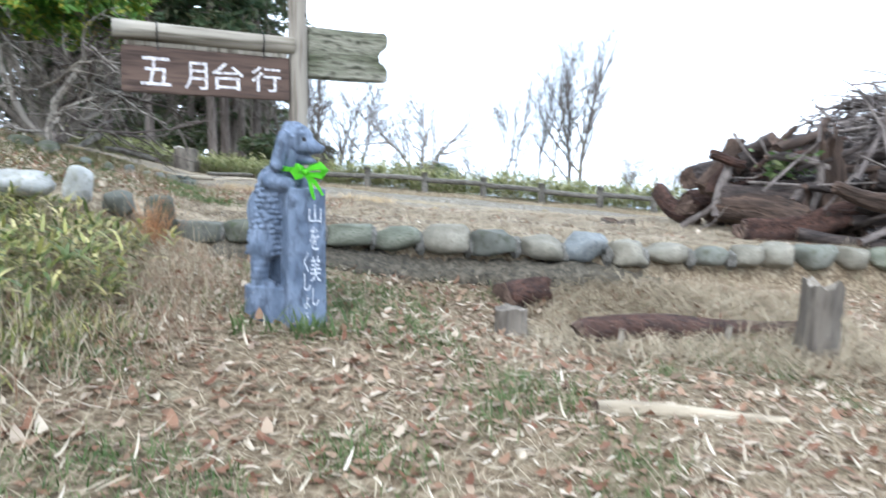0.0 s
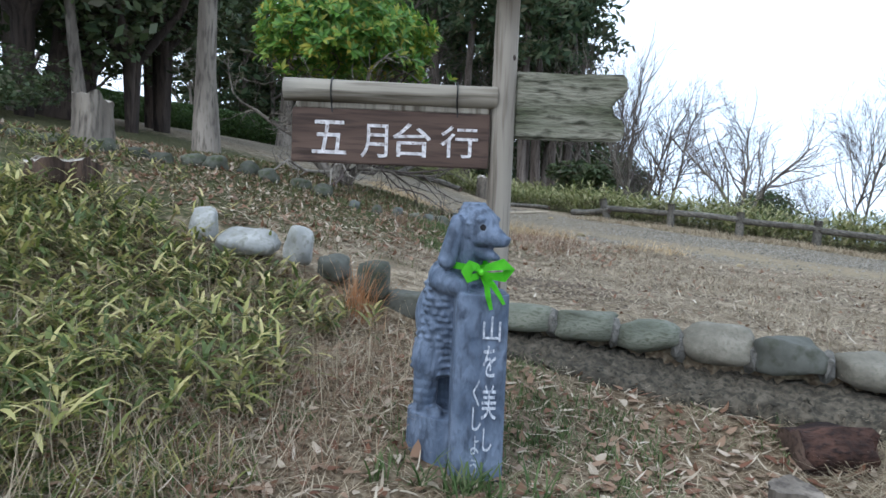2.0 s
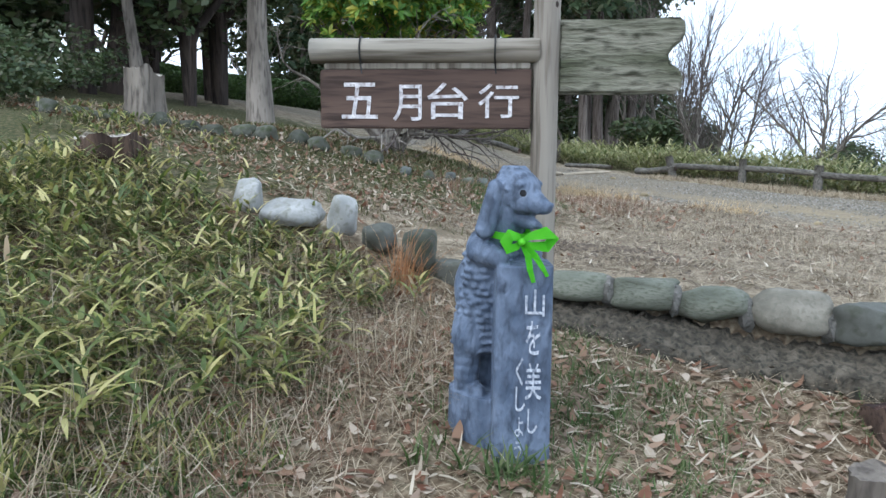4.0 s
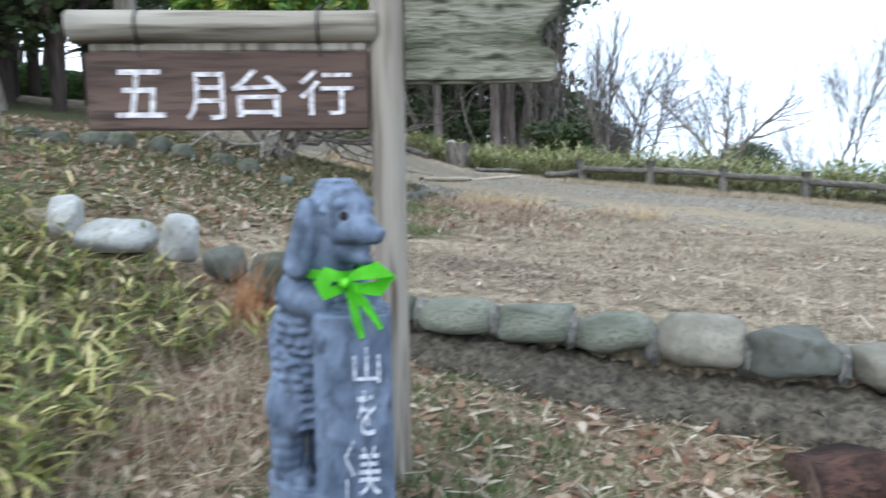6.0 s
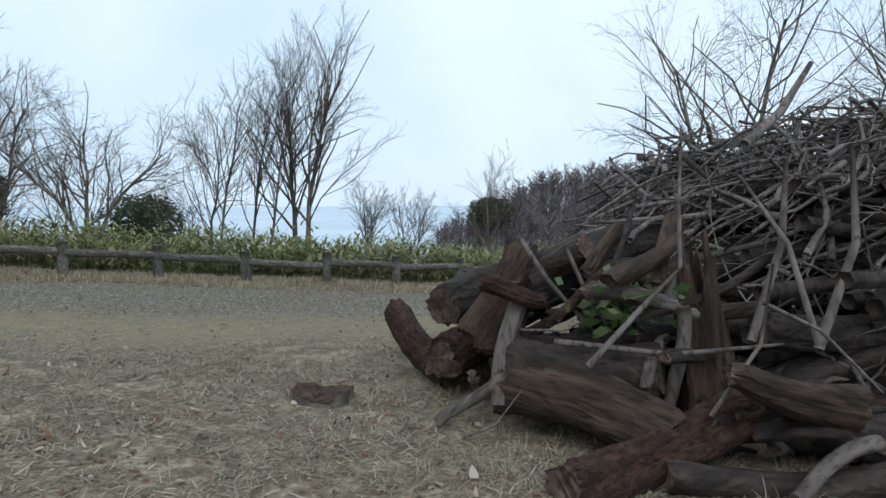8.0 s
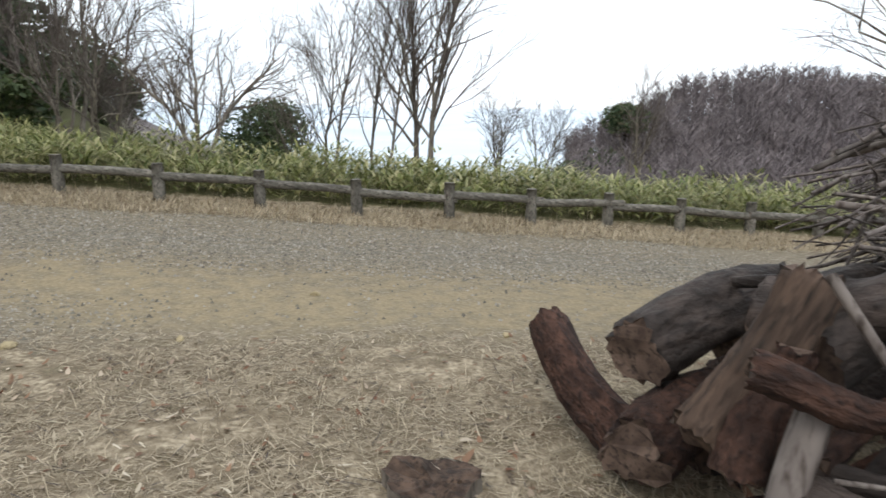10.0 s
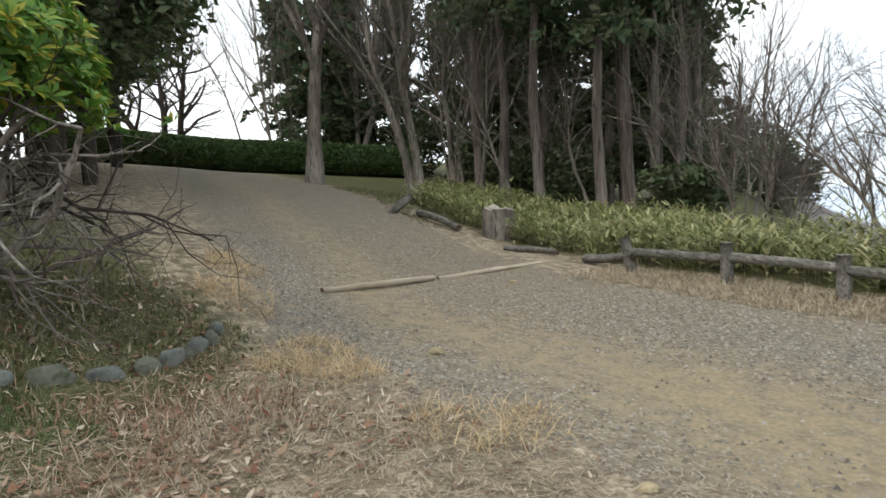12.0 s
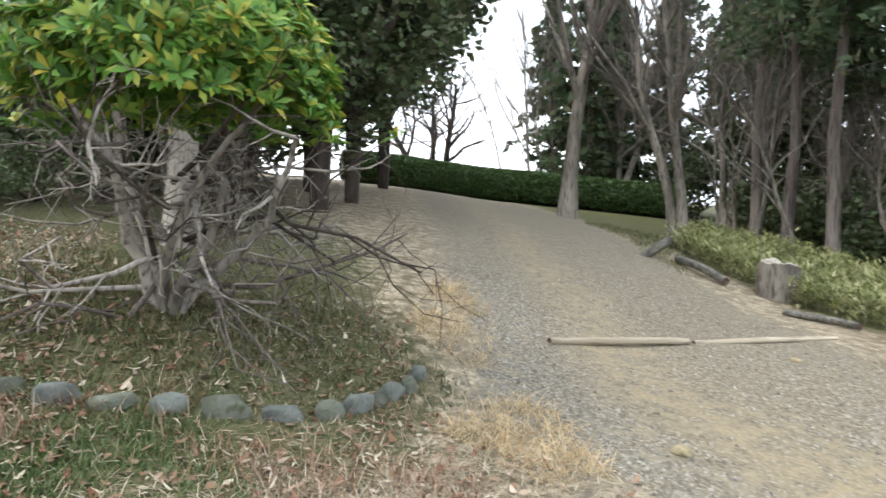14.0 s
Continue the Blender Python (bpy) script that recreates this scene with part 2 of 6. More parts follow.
GRAVEL = blades("gravel_chip", [(0.085, 0.075, 0.060), (0.15, 0.136, 0.111), (0.30, 0.28, 0.24), (0.12, 0.103, 0.079)], 0.85, 0.0)
FARWOOD = surf("far_bare_wood", (0.12, 0.103, 0.107), (0.205, 0.178, 0.182), 0.2, 0.95, 0.0, (0.10, 0.085, 0.09), 2, vary=0.35, island=True)


# ---- the lie of the land ----
def sstep(a, b, v):
    u = np.clip((v - a) / (b - a), 0, 1)
    return u * u * (3 - 2 * u)


def row_y(x):
    """The line of the kerb stones between the lower ground and the field."""
    return 7.10 + 0.19 * x + 0.02 * np.maximum(x, 0) ** 2


def road_mid(x):
    return 15.3 + 0.36 * np.maximum(0, -4 - x)


def land(x, y):
    """Height of the ground: a lower slope, a field on a small terrace, a hill to the west, a fall into the valley beyond the fence."""
    x, y = np.asarray(x, float), np.asarray(y, float)
    lower = 0.11 * (np.maximum(y, -6) - 5.15) - 0.10 * (np.clip(x, -12, 12) + 0.6)
    lower = lower - 0.13 * np.exp(-((x - 1.2) / 1.3) ** 2 - ((y - 6.2) / 0.7) ** 2)
    field = 0.36 - 0.07 * np.clip(x, -60, 40) + 0.045 * np.clip(x, 0, 9) * sstep(16, 12, y)
    soft = 0.10 + 0.9 * sstep(-1.2, -3.0, x)
    up = sstep(-soft, soft, y - row_y(np.clip(x, -12, 8)) + 0.02)
    s = np.maximum(0, -x - 0.45 * (y - 12) - 4)
    hill = 1.6 * (1 - np.exp(-s / 9)) - 0.35 * sstep(20, 26, y) * sstep(-10, -18, x)
    dirt = 0.07 * np.exp(-((x + 1.35) ** 2 / 0.35 + (y - 8.1) ** 2 / 0.12)) + 0.05 * np.exp(-((x + 2.5) ** 2 / 0.2 + (y - 11.6) ** 2 / 0.12))
    mound = 0.22 * np.exp(-((x + 5.6) ** 2 / 3.0 + (y - 9.6) ** 2 / 4.5))
    edge = 23.5 + 2.6 * np.maximum(0, -x - 5)
    over = np.maximum(0, y - edge)
    fall = 70 * (1 - np.exp(-over * over / (over + 6) * 0.24 / 70))
    ridge = 27 * np.exp(-(((x - 125) / 70) ** 2 + ((y - 135) / 42) ** 2)) + 14 * np.exp(-(((x - 60) / 30) ** 2 + ((y - 120) / 25) ** 2))
    ridge = ridge * sstep(20, 60, over) * 0.89
    bumps = 0.025 * np.sin(1.7 * x + 0.6 * y) * np.sin(1.3 * y - 0.4 * x) + 0.012 * np.sin(4.1 * x + 1.0) * np.sin(3.7 * y)
    flat = 1 - np.exp(-((y - road_mid(x)) / 2.6) ** 4)
    return lower * (1 - up) + (field + dirt) * up + hill + mound - fall + ridge + bumps * (0.35 + 0.65 * flat) * sstep(60, 30, np.hypot(x, y))


def axis_steps(lo, hi, near_lo, near_hi, step):
    mid = list(np.arange(near_lo, near_hi + step / 2, step))
    right, left, g = [], [], step
    v = mid[-1]
    while v < hi:
        g *= 1.13
        v += g
        right.append(min(v, hi))
    v, g = mid[0], step
    while v > lo:
        g *= 1.13
        v -= g
        left.append(max(v, lo))
    return np.array(left[::-1] + mid + right)


def build_ground():
    xs, ys = axis_steps(-4000, 4000, -8.5, 8.5, 0.085), axis_steps(-1500, 4500, 0.5, 19.5, 0.085)
    gx, gy = np.meshgrid(xs, ys)
    gz = land(gx, gy)
    n, m = len(xs), len(ys)
    mesh = bpy.data.meshes.new("ground")
    idx = np.arange(n * m).reshape(m, n)
    faces = np.stack([idx[:-1, :-1], idx[:-1, 1:], idx[1:, 1:], idx[1:, :-1]], -1).reshape(-1, 4)
    mesh.from_pydata(np.stack([gx, gy, gz], -1).reshape(-1, 3), [], faces.tolist())
    mesh.polygons.foreach_set("use_smooth", np.ones(len(faces), bool))
    x, y = gx.ravel(), gy.ravel()
    c = road_mid(x)
    inside = sstep(-3.2, -1.9, y - c) * sstep(3.0, 2.1, y - c) * sstep(40, 25, np.abs(x))
    streak = np.abs(y - c + 0.7 + 0.8 * sstep(-6, 3, x) + 0.12 * np.sin(1.1 * x)) / (0.45 + 0.6 * sstep(-6, 2, x))
    grey = np.maximum(sstep(1.0, -0.5, x) * sstep(-11, -6, x) * sstep(-0.7, -1.9, y - c), sstep(-5.0, -0.5, x) * sstep(-0.7, 0.5, y - c) * sstep(2.2, 1.0, y - c)) * 0.42
    clay = inside * sstep(2.6, 0.0, streak) * (0.45 + 0.25 * sstep(-4.0, 1.0, x))
    damp = sstep(0.25, -0.2, y - row_y(np.clip(x, -12, 8)))
    bed = np.exp(-(((x + 5.4) / 2.4) ** 2 + ((y - 10.6) / 2.3) ** 2) ** 2) + sstep(-6, -8, x) * sstep(14.5, 12.0, y) + 0.8 * sstep(-2.6, -4.2, x) * sstep(10.0, 8.6, y) + 0.8 * np.exp(-(((x + 3.1) / 1.2) ** 2 + ((y - 10.4) / 1.7) ** 2))
    wild = np.clip(sstep(19.2, 20.0, y - 0.30 * np.maximum(0, -x - 5)), 0, 1)
    # where the painted haze sets in, 230 to 800 m out
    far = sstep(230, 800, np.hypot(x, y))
    brown = sstep(45, 70, np.hypot(x, y)) * sstep(4, 22, y - 23.5 - 2.6 * np.maximum(0, -x - 5))
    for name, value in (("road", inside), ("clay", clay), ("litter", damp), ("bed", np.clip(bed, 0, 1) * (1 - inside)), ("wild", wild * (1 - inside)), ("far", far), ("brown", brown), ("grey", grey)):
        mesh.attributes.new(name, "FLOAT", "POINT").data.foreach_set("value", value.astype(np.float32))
    m_ = bpy.data.materials.new("earth_and_dry_grass")
    m_.use_nodes = True
    nn, ll = m_.node_tree.nodes, m_.node_tree.links
    bsdf = nn["Principled BSDF"]
    bsdf.inputs["Roughness"].default_value = 0.95
    bsdf.inputs["Specular IOR Level"].default_value = 0.15
    pos = nn.new("ShaderNodeTexCoord")

    def noise_at(scale, detail=5):
        t = nn.new("ShaderNodeTexNoise")
        t.inputs["Scale"].default_value, t.inputs["Detail"].default_value = scale, detail
        ll.new(pos.outputs["Object"], t.inputs["Vector"])
        return t.outputs["Fac"]

    def tones(fac, stops):
        r = nn.new("ShaderNodeValToRGB")
        while len(r.color_ramp.elements) < len(stops):
            r.color_ramp.elements.new(0.5)
        for k, (p, col) in enumerate(stops):
            r.color_ramp.elements[k].position, r.color_ramp.elements[k].color = p, (*col, 1)
        ll.new(fac, r.inputs["Fac"])
        return r.outputs["Color"]

    def over_(fac, a, b):
        x_ = nn.new("ShaderNodeMixRGB")
        ll.new(fac, x_.inputs[0])
        ll.new(a, x_.inputs[1])
        ll.new(b, x_.inputs[2])
        return x_.outputs["Color"]

    def mask(name, wobble):
        a = nn.new("ShaderNodeAttribute")
        a.attribute_name = name
        add = nn.new("ShaderNodeMath")
        add.operation = "ADD"
        shift = nn.new("ShaderNodeMath")
        shift.operation = "MULTIPLY_ADD"
        ll.new(wobble, shift.inputs[0])
        shift.inputs[1].default_value, shift.inputs[2].default_value = 1.8, -0.9
        ll.new(a.outputs["Fac"], add.inputs[0])
        ll.new(shift.outputs[0], add.inputs[1])
        r = nn.new("ShaderNodeMapRange")
        r.inputs["From Min"].default_value, r.inputs["From Max"].default_value = 0.22, 0.78
        ll.new(add.outputs[0], r.inputs["Value"])
        return r.outputs["Result"]

    big, mid_, small, tiny = noise_at(0.9), noise_at(6), noise_at(28), noise_at(110)
    grass = over_(tones(mid_, [(0.40, (0, 0, 0)), (0.60, (0.9, 0.9, 0.9))]), tones(small, [(0.3, (0.145, 0.116, 0.08)), (0.5, (0.28, 0.231, 0.164)), (0.72, (0.43, 0.37, 0.275))]), tones(tiny, [(0.35, (0.075, 0.058, 0.04)), (0.65, (0.205, 0.161, 0.109))]))
    chips = nn.new("ShaderNodeTexVoronoi")
    chips.inputs["Scale"].default_value = 42
    ll.new(pos.outputs["Object"], chips.inputs["Vector"])
    chip = nn.new("ShaderNodeSeparateColor")
    ll.new(chips.outputs["Color"], chip.inputs["Color"])
    brown_gravel = tones(chip.outputs[0], [(0.0, (0.10, 0.082, 0.059)), (0.55, (0.168, 0.141, 0.103)), (0.85, (0.22, 0.189, 0.142)), (1.0, (0.34, 0.308, 0.25))])
    grey_gravel = tones(chip.outputs[0], [(0.0, (0.075, 0.072, 0.064)), (0.5, (0.145, 0.139, 0.122)), (0.85, (0.21, 0.202, 0.18)), (1.0, (0.33, 0.32, 0.29))])
    gravel = over_(mask("grey", mid_), brown_gravel, grey_gravel)
    gravel = over_(tones(small, [(0.42, (0, 0, 0)), (0.7, (0.7, 0.7, 0.7))]), gravel, tones(tiny, [(0.3, (0.11, 0.092, 0.066)), (0.7, (0.22, 0.188, 0.14))]))
    clay_c = tones(small, [(0.3, (0.195, 0.158, 0.10)), (0.7, (0.29, 0.237, 0.155))])
    litter_c = tones(small, [(0.3, (0.07, 0.05, 0.033)), (0.5, (0.15, 0.112, 0.073)), (0.72, (0.31, 0.255, 0.18))])
    bed_c = tones(small, [(0.3, (0.03, 0.034, 0.015)), (0.5, (0.064, 0.068, 0.03)), (0.72, (0.145, 0.112, 0.066))])
    wild_c = tones(small, [(0.3, (0.045, 0.05, 0.02)), (0.7, (0.13, 0.12, 0.055))])
    # pale blue distance haze, put into the ground colour of the far plain
    haze_c = tones(noise_at(0.004), [(0.3, (0.50, 0.58, 0.66)), (0.7, (0.62, 0.69, 0.75))])
    col = over_(mask("litter", mid_), grass, litter_c)
    col = over_(mask("bed", mid_), col, bed_c)
    col = over_(mask("wild", mid_), col, wild_c)
    col = over_(mask("road", mid_), col, gravel)
    col = over_(mask("clay", mid_), col, clay_c)
    a_brown = nn.new("ShaderNodeAttribute")
    a_brown.attribute_name = "brown"
    col = over_(a_brown.outputs["Fac"], col, tones(noise_at(0.4), [(0.3, (0.085, 0.07, 0.07)), (0.7, (0.16, 0.135, 0.135))]))
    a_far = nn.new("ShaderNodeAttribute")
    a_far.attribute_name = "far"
    col = over_(a_far.outputs["Fac"], col, haze_c)
    ll.new(col, bsdf.inputs["Base Color"])
    relief = nn.new("ShaderNodeBump")
    relief.inputs["Strength"].default_value, relief.inputs["Distance"].default_value = 0.7, 0.02
    ll.new(small, relief.inputs["Height"])
    fine = nn.new("ShaderNodeBump")
    fine.inputs["Strength"].default_value, fine.inputs["Distance"].default_value = 0.6, 0.006
    ll.new(tiny, fine.inputs["Height"])
    ll.new(relief.outputs["Normal"], fine.inputs["Normal"])
    ll.new(fine.outputs["Normal"], bsdf.inputs["Normal"])
    mesh.materials.append(m_)
    return tagged(new("ground", mesh), "sloping park ground of dry grass, gravel road and leaf litter", "ground", kind="structure")


build_ground()


# ---- mesh tools ----
class Acc:
    """Gathers vertices and faces of one mesh."""

    def __init__(self):
        self.v, self.f, self.n = [], [], 0

    def add(self, verts, faces):
        self.v.append(np.asarray(verts, float))
        self.f.extend((np.asarray(faces) + self.n).tolist())
        self.n += len(verts)

    def tube(self, pts, radii, k=6, cap=True):
        """A round limb along a line of points."""
        pts = np.asarray(pts, float)
        d = np.gradient(pts, axis=0)
        d /= np.linalg.norm(d, axis=1)[:, None] + 1e-9
        ref = np.array([0.0, 0, 1]) if abs(d[0][2]) < 0.9 else np.array([1.0, 0, 0])
        a = np.cross(d, ref)
        a /= np.linalg.norm(a, axis=1)[:, None] + 1e-9
        b = np.cross(d, a)
        ang = np.linspace(0, 2 * np.pi, k, endpoint=False)
        r = np.asarray(radii, float)
        r = r[:, None] if r.ndim == 1 else r
        ring = pts[:, None] + (np.cos(ang)[None, :, None] * a[:, None] + np.sin(ang)[None, :, None] * b[:, None]) * r[..., None]
        m = len(pts)
        i = np.arange(m - 1)[:, None] * k + np.arange(k)[None]
        j = np.arange(m - 1)[:, None] * k + (np.arange(k)[None] + 1) % k
        q = np.stack([i, j, j + k, i + k], -1).reshape(-1, 4)
        base = self.n
        self.add(ring.reshape(-1, 3), q)
        if cap:
            self.f.append([base + x for x in range(k)])
            self.f.append([base + (m - 1) * k + x for x in range(k)][::-1])

    def mesh(self, name, material, smooth=True):
        me = bpy.data.meshes.new(name)
        me.from_pydata(np.concatenate(self.v) if self.v else [], [], self.f)
        if smooth:
            me.polygons.foreach_set("use_smooth", np.ones(len(me.polygons), bool))
        me.materials.append(material)
        me.update()
        return me


def link(name, me, parent=None, m=None):
    ob = new(name, me)
    if parent is not None:
        ob.parent = parent
    if m is not None:
        ob.matrix_basis = m
    return ob


def part(name, bm, material, parent, label=""):
    """One mesh object from a bmesh, under a thing or a part."""
    me = bpy.data.meshes.new(name)
    bm.to_mesh(me)
    bm.free()
    me.materials.append(material)
    ob = link(name, me, parent)
    return tagged(ob, label) if label else ob


def empty(name, m, label, category, group=""):
    ob = new(name)
    ob.matrix_basis = m
    return tagged(ob, label, category, group)


def place_on(x, y, dz=0.0, rz=0.0, rx=0.0, ry=0.0):
    return pose(x, y, float(land(x, y)) + dz, rx, ry, rz)


rng = np.random.default_rng(7)


def strips(n, x, y, z, length, width, lean, heading, curl=0.6, seg=2):
    """Many bent blades at once: verts and faces. lean: radians from upright."""
    t = np.linspace(0, 1, seg + 1)
    out = np.zeros((n, 2 * seg + 1, 3))
    hx, hy = np.cos(heading), np.sin(heading)
    px, pz = np.zeros(n), np.zeros(n)
    side = np.stack([-hy, hx, np.zeros(n)], -1)
    for k in range(seg + 1):
        if k:
            ang = lean + curl * (t[k] - 0.5 / seg)
            px, pz = px + np.sin(ang) * length / seg, pz + np.cos(ang) * length / seg
        mid = np.stack([x + hx * px, y + hy * px, z + pz], -1)
        if k < seg:
            w = width * (0.55 + 0.45 * np.sin(np.pi * min(1, t[k] + 0.25)))
            out[:, 2 * k], out[:, 2 * k + 1] = mid - side * w[:, None] / 2, mid + side * w[:, None] / 2
        else:
            out[:, 2 * k] = mid
    tri = []
    for k in range(seg - 1):
        tri += [[2 * k, 2 * k + 1, 2 * k + 3], [2 * k, 2 * k + 3, 2 * k + 2]]
    tri.append([2 * seg - 2, 2 * seg - 1, 2 * seg])
    nv = 2 * seg + 1
    faces = (np.arange(n)[:, None, None] * nv + np.array(tri)[None]).reshape(-1, 3)
    return out.reshape(-1, 3), faces


def fast_mesh(name, verts, faces, material):
    me = bpy.data.meshes.new(name)
    me.vertices.add(len(verts))
    me.vertices.foreach_set("co", np.asarray(verts, np.float32).ravel())
    k = faces.shape[1]
    me.loops.add(faces.size)
    me.loops.foreach_set("vertex_index", faces.astype(np.int32).ravel())
    me.polygons.add(len(faces))
    me.polygons.foreach_set("loop_start", np.arange(0, faces.size, k, dtype=np.int32))
    me.update(calc_edges=True)
    me.materials.append(material)
    return me


def stuff(name, verts, faces, material, label, category):
    return tagged(new(name, fast_mesh(name, verts, faces, material)), label, category, kind="stuff")


# ---- trees ----
def limb(acc, rnd, start, way, length, radius, level, deepest, up, spread, kids, sides, wobble=0.22, lowest=0.3):
    """One limb and, out of it, its side limbs."""
    n = (7, 5, 4, 3)[level]
    pts, d, p = [np.array(start)], np.array(way) / np.linalg.norm(way), np.array(start, float)
    for _ in range(n - 1):
        d = d + rnd.normal(0, wobble / (1.6 if level == 0 else 1), 3) + np.array([0, 0, up if level else 0.12])
        d /= np.linalg.norm(d)
        p = p + d * length / (n - 1)
        pts.append(p.copy())
    taper = np.linspace(1, 0.30 if level < deepest else 0.35, n) ** 0.9
    if level == 0:
        taper[0] *= 1.35
    acc.tube(pts, radius * taper, max(3, sides - 2 * level), cap=level == 0)
    if level >= deepest:
        return
    for q in range(kids[level]):
        u = lowest + (1 - lowest) * (q + rnd.random()) / kids[level] if level == 0 else 0.2 + 0.8 * (q + rnd.random()) / kids[level]
        u = min(u, 0.98)
        i = u * (n - 1)
        k = min(int(i), n - 2)
        base = pts[k] + (pts[k + 1] - pts[k]) * (i - k)
        along = pts[k + 1] - pts[k]
        along /= np.linalg.norm(along)
        side = np.cross(along, rnd.normal(0, 1, 3))
        side /= np.linalg.norm(side) + 1e-9
        ang = spread * (0.7 + 0.6 * rnd.random())
        nd = along * math.cos(ang) + side * math.sin(ang)
        shrink = (0.62 if level == 0 else 0.55) * (1.15 - 0.55 * u) * (0.75 + 0.5 * rnd.random())
        limb(acc, rnd, base, nd, length * shrink, max(radius * taper[k] * 0.55, 0.0035), level + 1, deepest, up, spread, kids, sides, wobble, lowest)


def bare_tree(x, y, height, radius, seed, label, stems=1, spread=0.6, up=0.06, kids=(11, 7, 5), bark=None, lowest=0.3, splay=0.18, dz=-0.1, twig_bark=None, wobble=0.22):
    """A leafless tree: trunk with its limbs, and the fine twigs."""
    rnd = np.random.default_rng(seed)
    tree = empty("bare_tree", place_on(x, y, dz), label, "tree", "leafless trees")
    for s in range(stems):
        a = 2 * math.pi * s / max(1, stems) + rnd.random()
        way = (math.cos(a) * splay * (stems > 1) + rnd.normal(0, 0.03), math.sin(a) * splay * (stems > 1) + rnd.normal(0, 0.03), 1)
        start = (0.12 * math.cos(a) * (stems > 1), 0.12 * math.sin(a) * (stems > 1), 0)
        h = height * (1 - 0.25 * rnd.random() * (stems > 1))
        state = rnd.bit_generator.state
        trunk = Acc()
        limb(trunk, rnd, start, way, h, radius * (1 if stems == 1 else 0.75), 0, 1, up, spread, kids, 9, wobble, lowest)
        link("trunk", trunk.mesh("trunk", bark or BARK_GREY), tree)
        rnd.bit_generator.state = state
        crown = Acc()
        limb(crown, rnd, start, way, h, radius * 0.6 * (1 if stems == 1 else 0.75), 0, 3, up, spread, kids, 9, wobble, lowest)
        link("crown", crown.mesh("crown", twig_bark or TWIG), tree)
    return tree


def leaf_cards(centres, size, rnd, aspect=0.45, droop=0.0):
    """A small folded leaf spray at each centre."""
    n = len(centres)
    a = rnd.normal(0, 1, (n, 3))
    a[:, 2] = a[:, 2] * 0.6 - droop
    a /= np.linalg.norm(a, axis=1)[:, None]
    b = np.cross(a, rnd.normal(0, 1, (n, 3)))
    b /= np.linalg.norm(b, axis=1)[:, None]
    s = size * (0.6 + 0.8 * rnd.random(n))[:, None]
    v = np.stack([centres - a * s * 0.5, centres + b * s * aspect * 0.5, centres + a * s * 0.5, centres - b * s * aspect * 0.5], 1).reshape(-1, 3)
    f = np.arange(n * 4).reshape(n, 4)
    return v, f


def conifer_model(seed, height, bare, width, boughs=140, per=24, spray=0.38):
    """A tall cedar: straight trunk, crown of drooping sprays, dead stubs below."""
    rnd = np.random.default_rng(seed)
    root = empty("conifer", pose(0, 0, 0), "tall dark green conifer with bare lower trunk", "tree", "conifers of the wood")
    trunk = Acc()
    zz = np.linspace(0, height, 9)
    pts = np.stack([0.06 * np.sin(zz + seed), 0.06 * np.cos(0.7 * zz + seed), zz], -1)
    trunk.tube(pts, np.linspace(0.19, 0.03, 9) * height / 13, 9)
    for _ in range(26):
        z = height * (0.12 + 0.55 * rnd.random())
        a = rnd.random() * 6.28
        q = np.array([0, 0, z])
        trunk.tube([q, q + np.array([math.cos(a), math.sin(a), -0.15]) * (0.3 + 0.9 * rnd.random())], [0.018, 0.005], 3)
    link("trunk", trunk.mesh("trunk", BARK_CEDAR), root)
    cs = []
    for _ in range(boughs):
        u = rnd.random() ** 0.85
        z = height * (bare + (1.0 - bare) * u)
        reach = width * (1.02 - u) ** 0.75 * (0.25 + 0.95 * rnd.random())
        a = rnd.random() * 6.28
        t = rnd.random(per) ** 0.7
        c = np.stack([math.cos(a) * reach * t, math.sin(a) * reach * t, z - 0.22 * reach * t * t], -1)
        cs.append(c + rnd.normal(0, 0.13, c.shape))
    v, f = leaf_cards(np.concatenate(cs), spray, rnd, 0.4, 0.5)
    link("crown", fast_mesh("crown", v, f, CONIFER), root)
    return root


def leafy(name, x, y, height, radius, seed, label, material, leaf=0.16, count=5200, trunk_h=0.3, squash=1.0, bark=None, dz=-0.1, category="tree"):
    """An evergreen with an uneven crown of many leaves over a forked trunk."""
    rnd = np.random.default_rng(seed)
    root = empty(name, place_on(x, y, dz), label, category)
    trunk = Acc()
    for s in range(4):
        a = 1.57 * s + rnd.random()
        p = [(0, 0, 0), (0.08 * math.cos(a), 0.08 * math.sin(a), trunk_h * height), (0.45 * radius * math.cos(a), 0.45 * radius * math.sin(a), (0.35 + 0.35 * trunk_h) * height), (0.75 * radius * math.cos(a), 0.75 * radius * math.sin(a), 0.75 * height)]
        trunk.tube(p, np.array([0.05, 0.045, 0.03, 0.012]) * height * 0.45, 6)
    link("trunk", trunk.mesh("trunk", bark or BARK_DARK), root)
    cs = []
    lobes = 26
    for _ in range(lobes):
        d = rnd.normal(0, 1, 3)
        d /= np.linalg.norm(d)
        r = 0.62 + 0.25 * rnd.random()
        mid = np.array([d[0] * radius * r, d[1] * radius * r, height * (trunk_h + (1 - trunk_h) * (0.5 + 0.5 * d[2] * r)) * squash])
        q = rnd.normal(0, 1, (count // lobes, 3))
        q /= np.linalg.norm(q, axis=1)[:, None]
        cs.append(mid + q * (0.28 + 0.14 * rnd.random((count // lobes, 1))) * np.array([radius, radius, height * (1 - trunk_h) * 0.55]))
    v, f = leaf_cards(np.concatenate(cs), leaf, rnd, 0.5)
    link("crown", fast_mesh("crown", v, f, material), root)
    return root


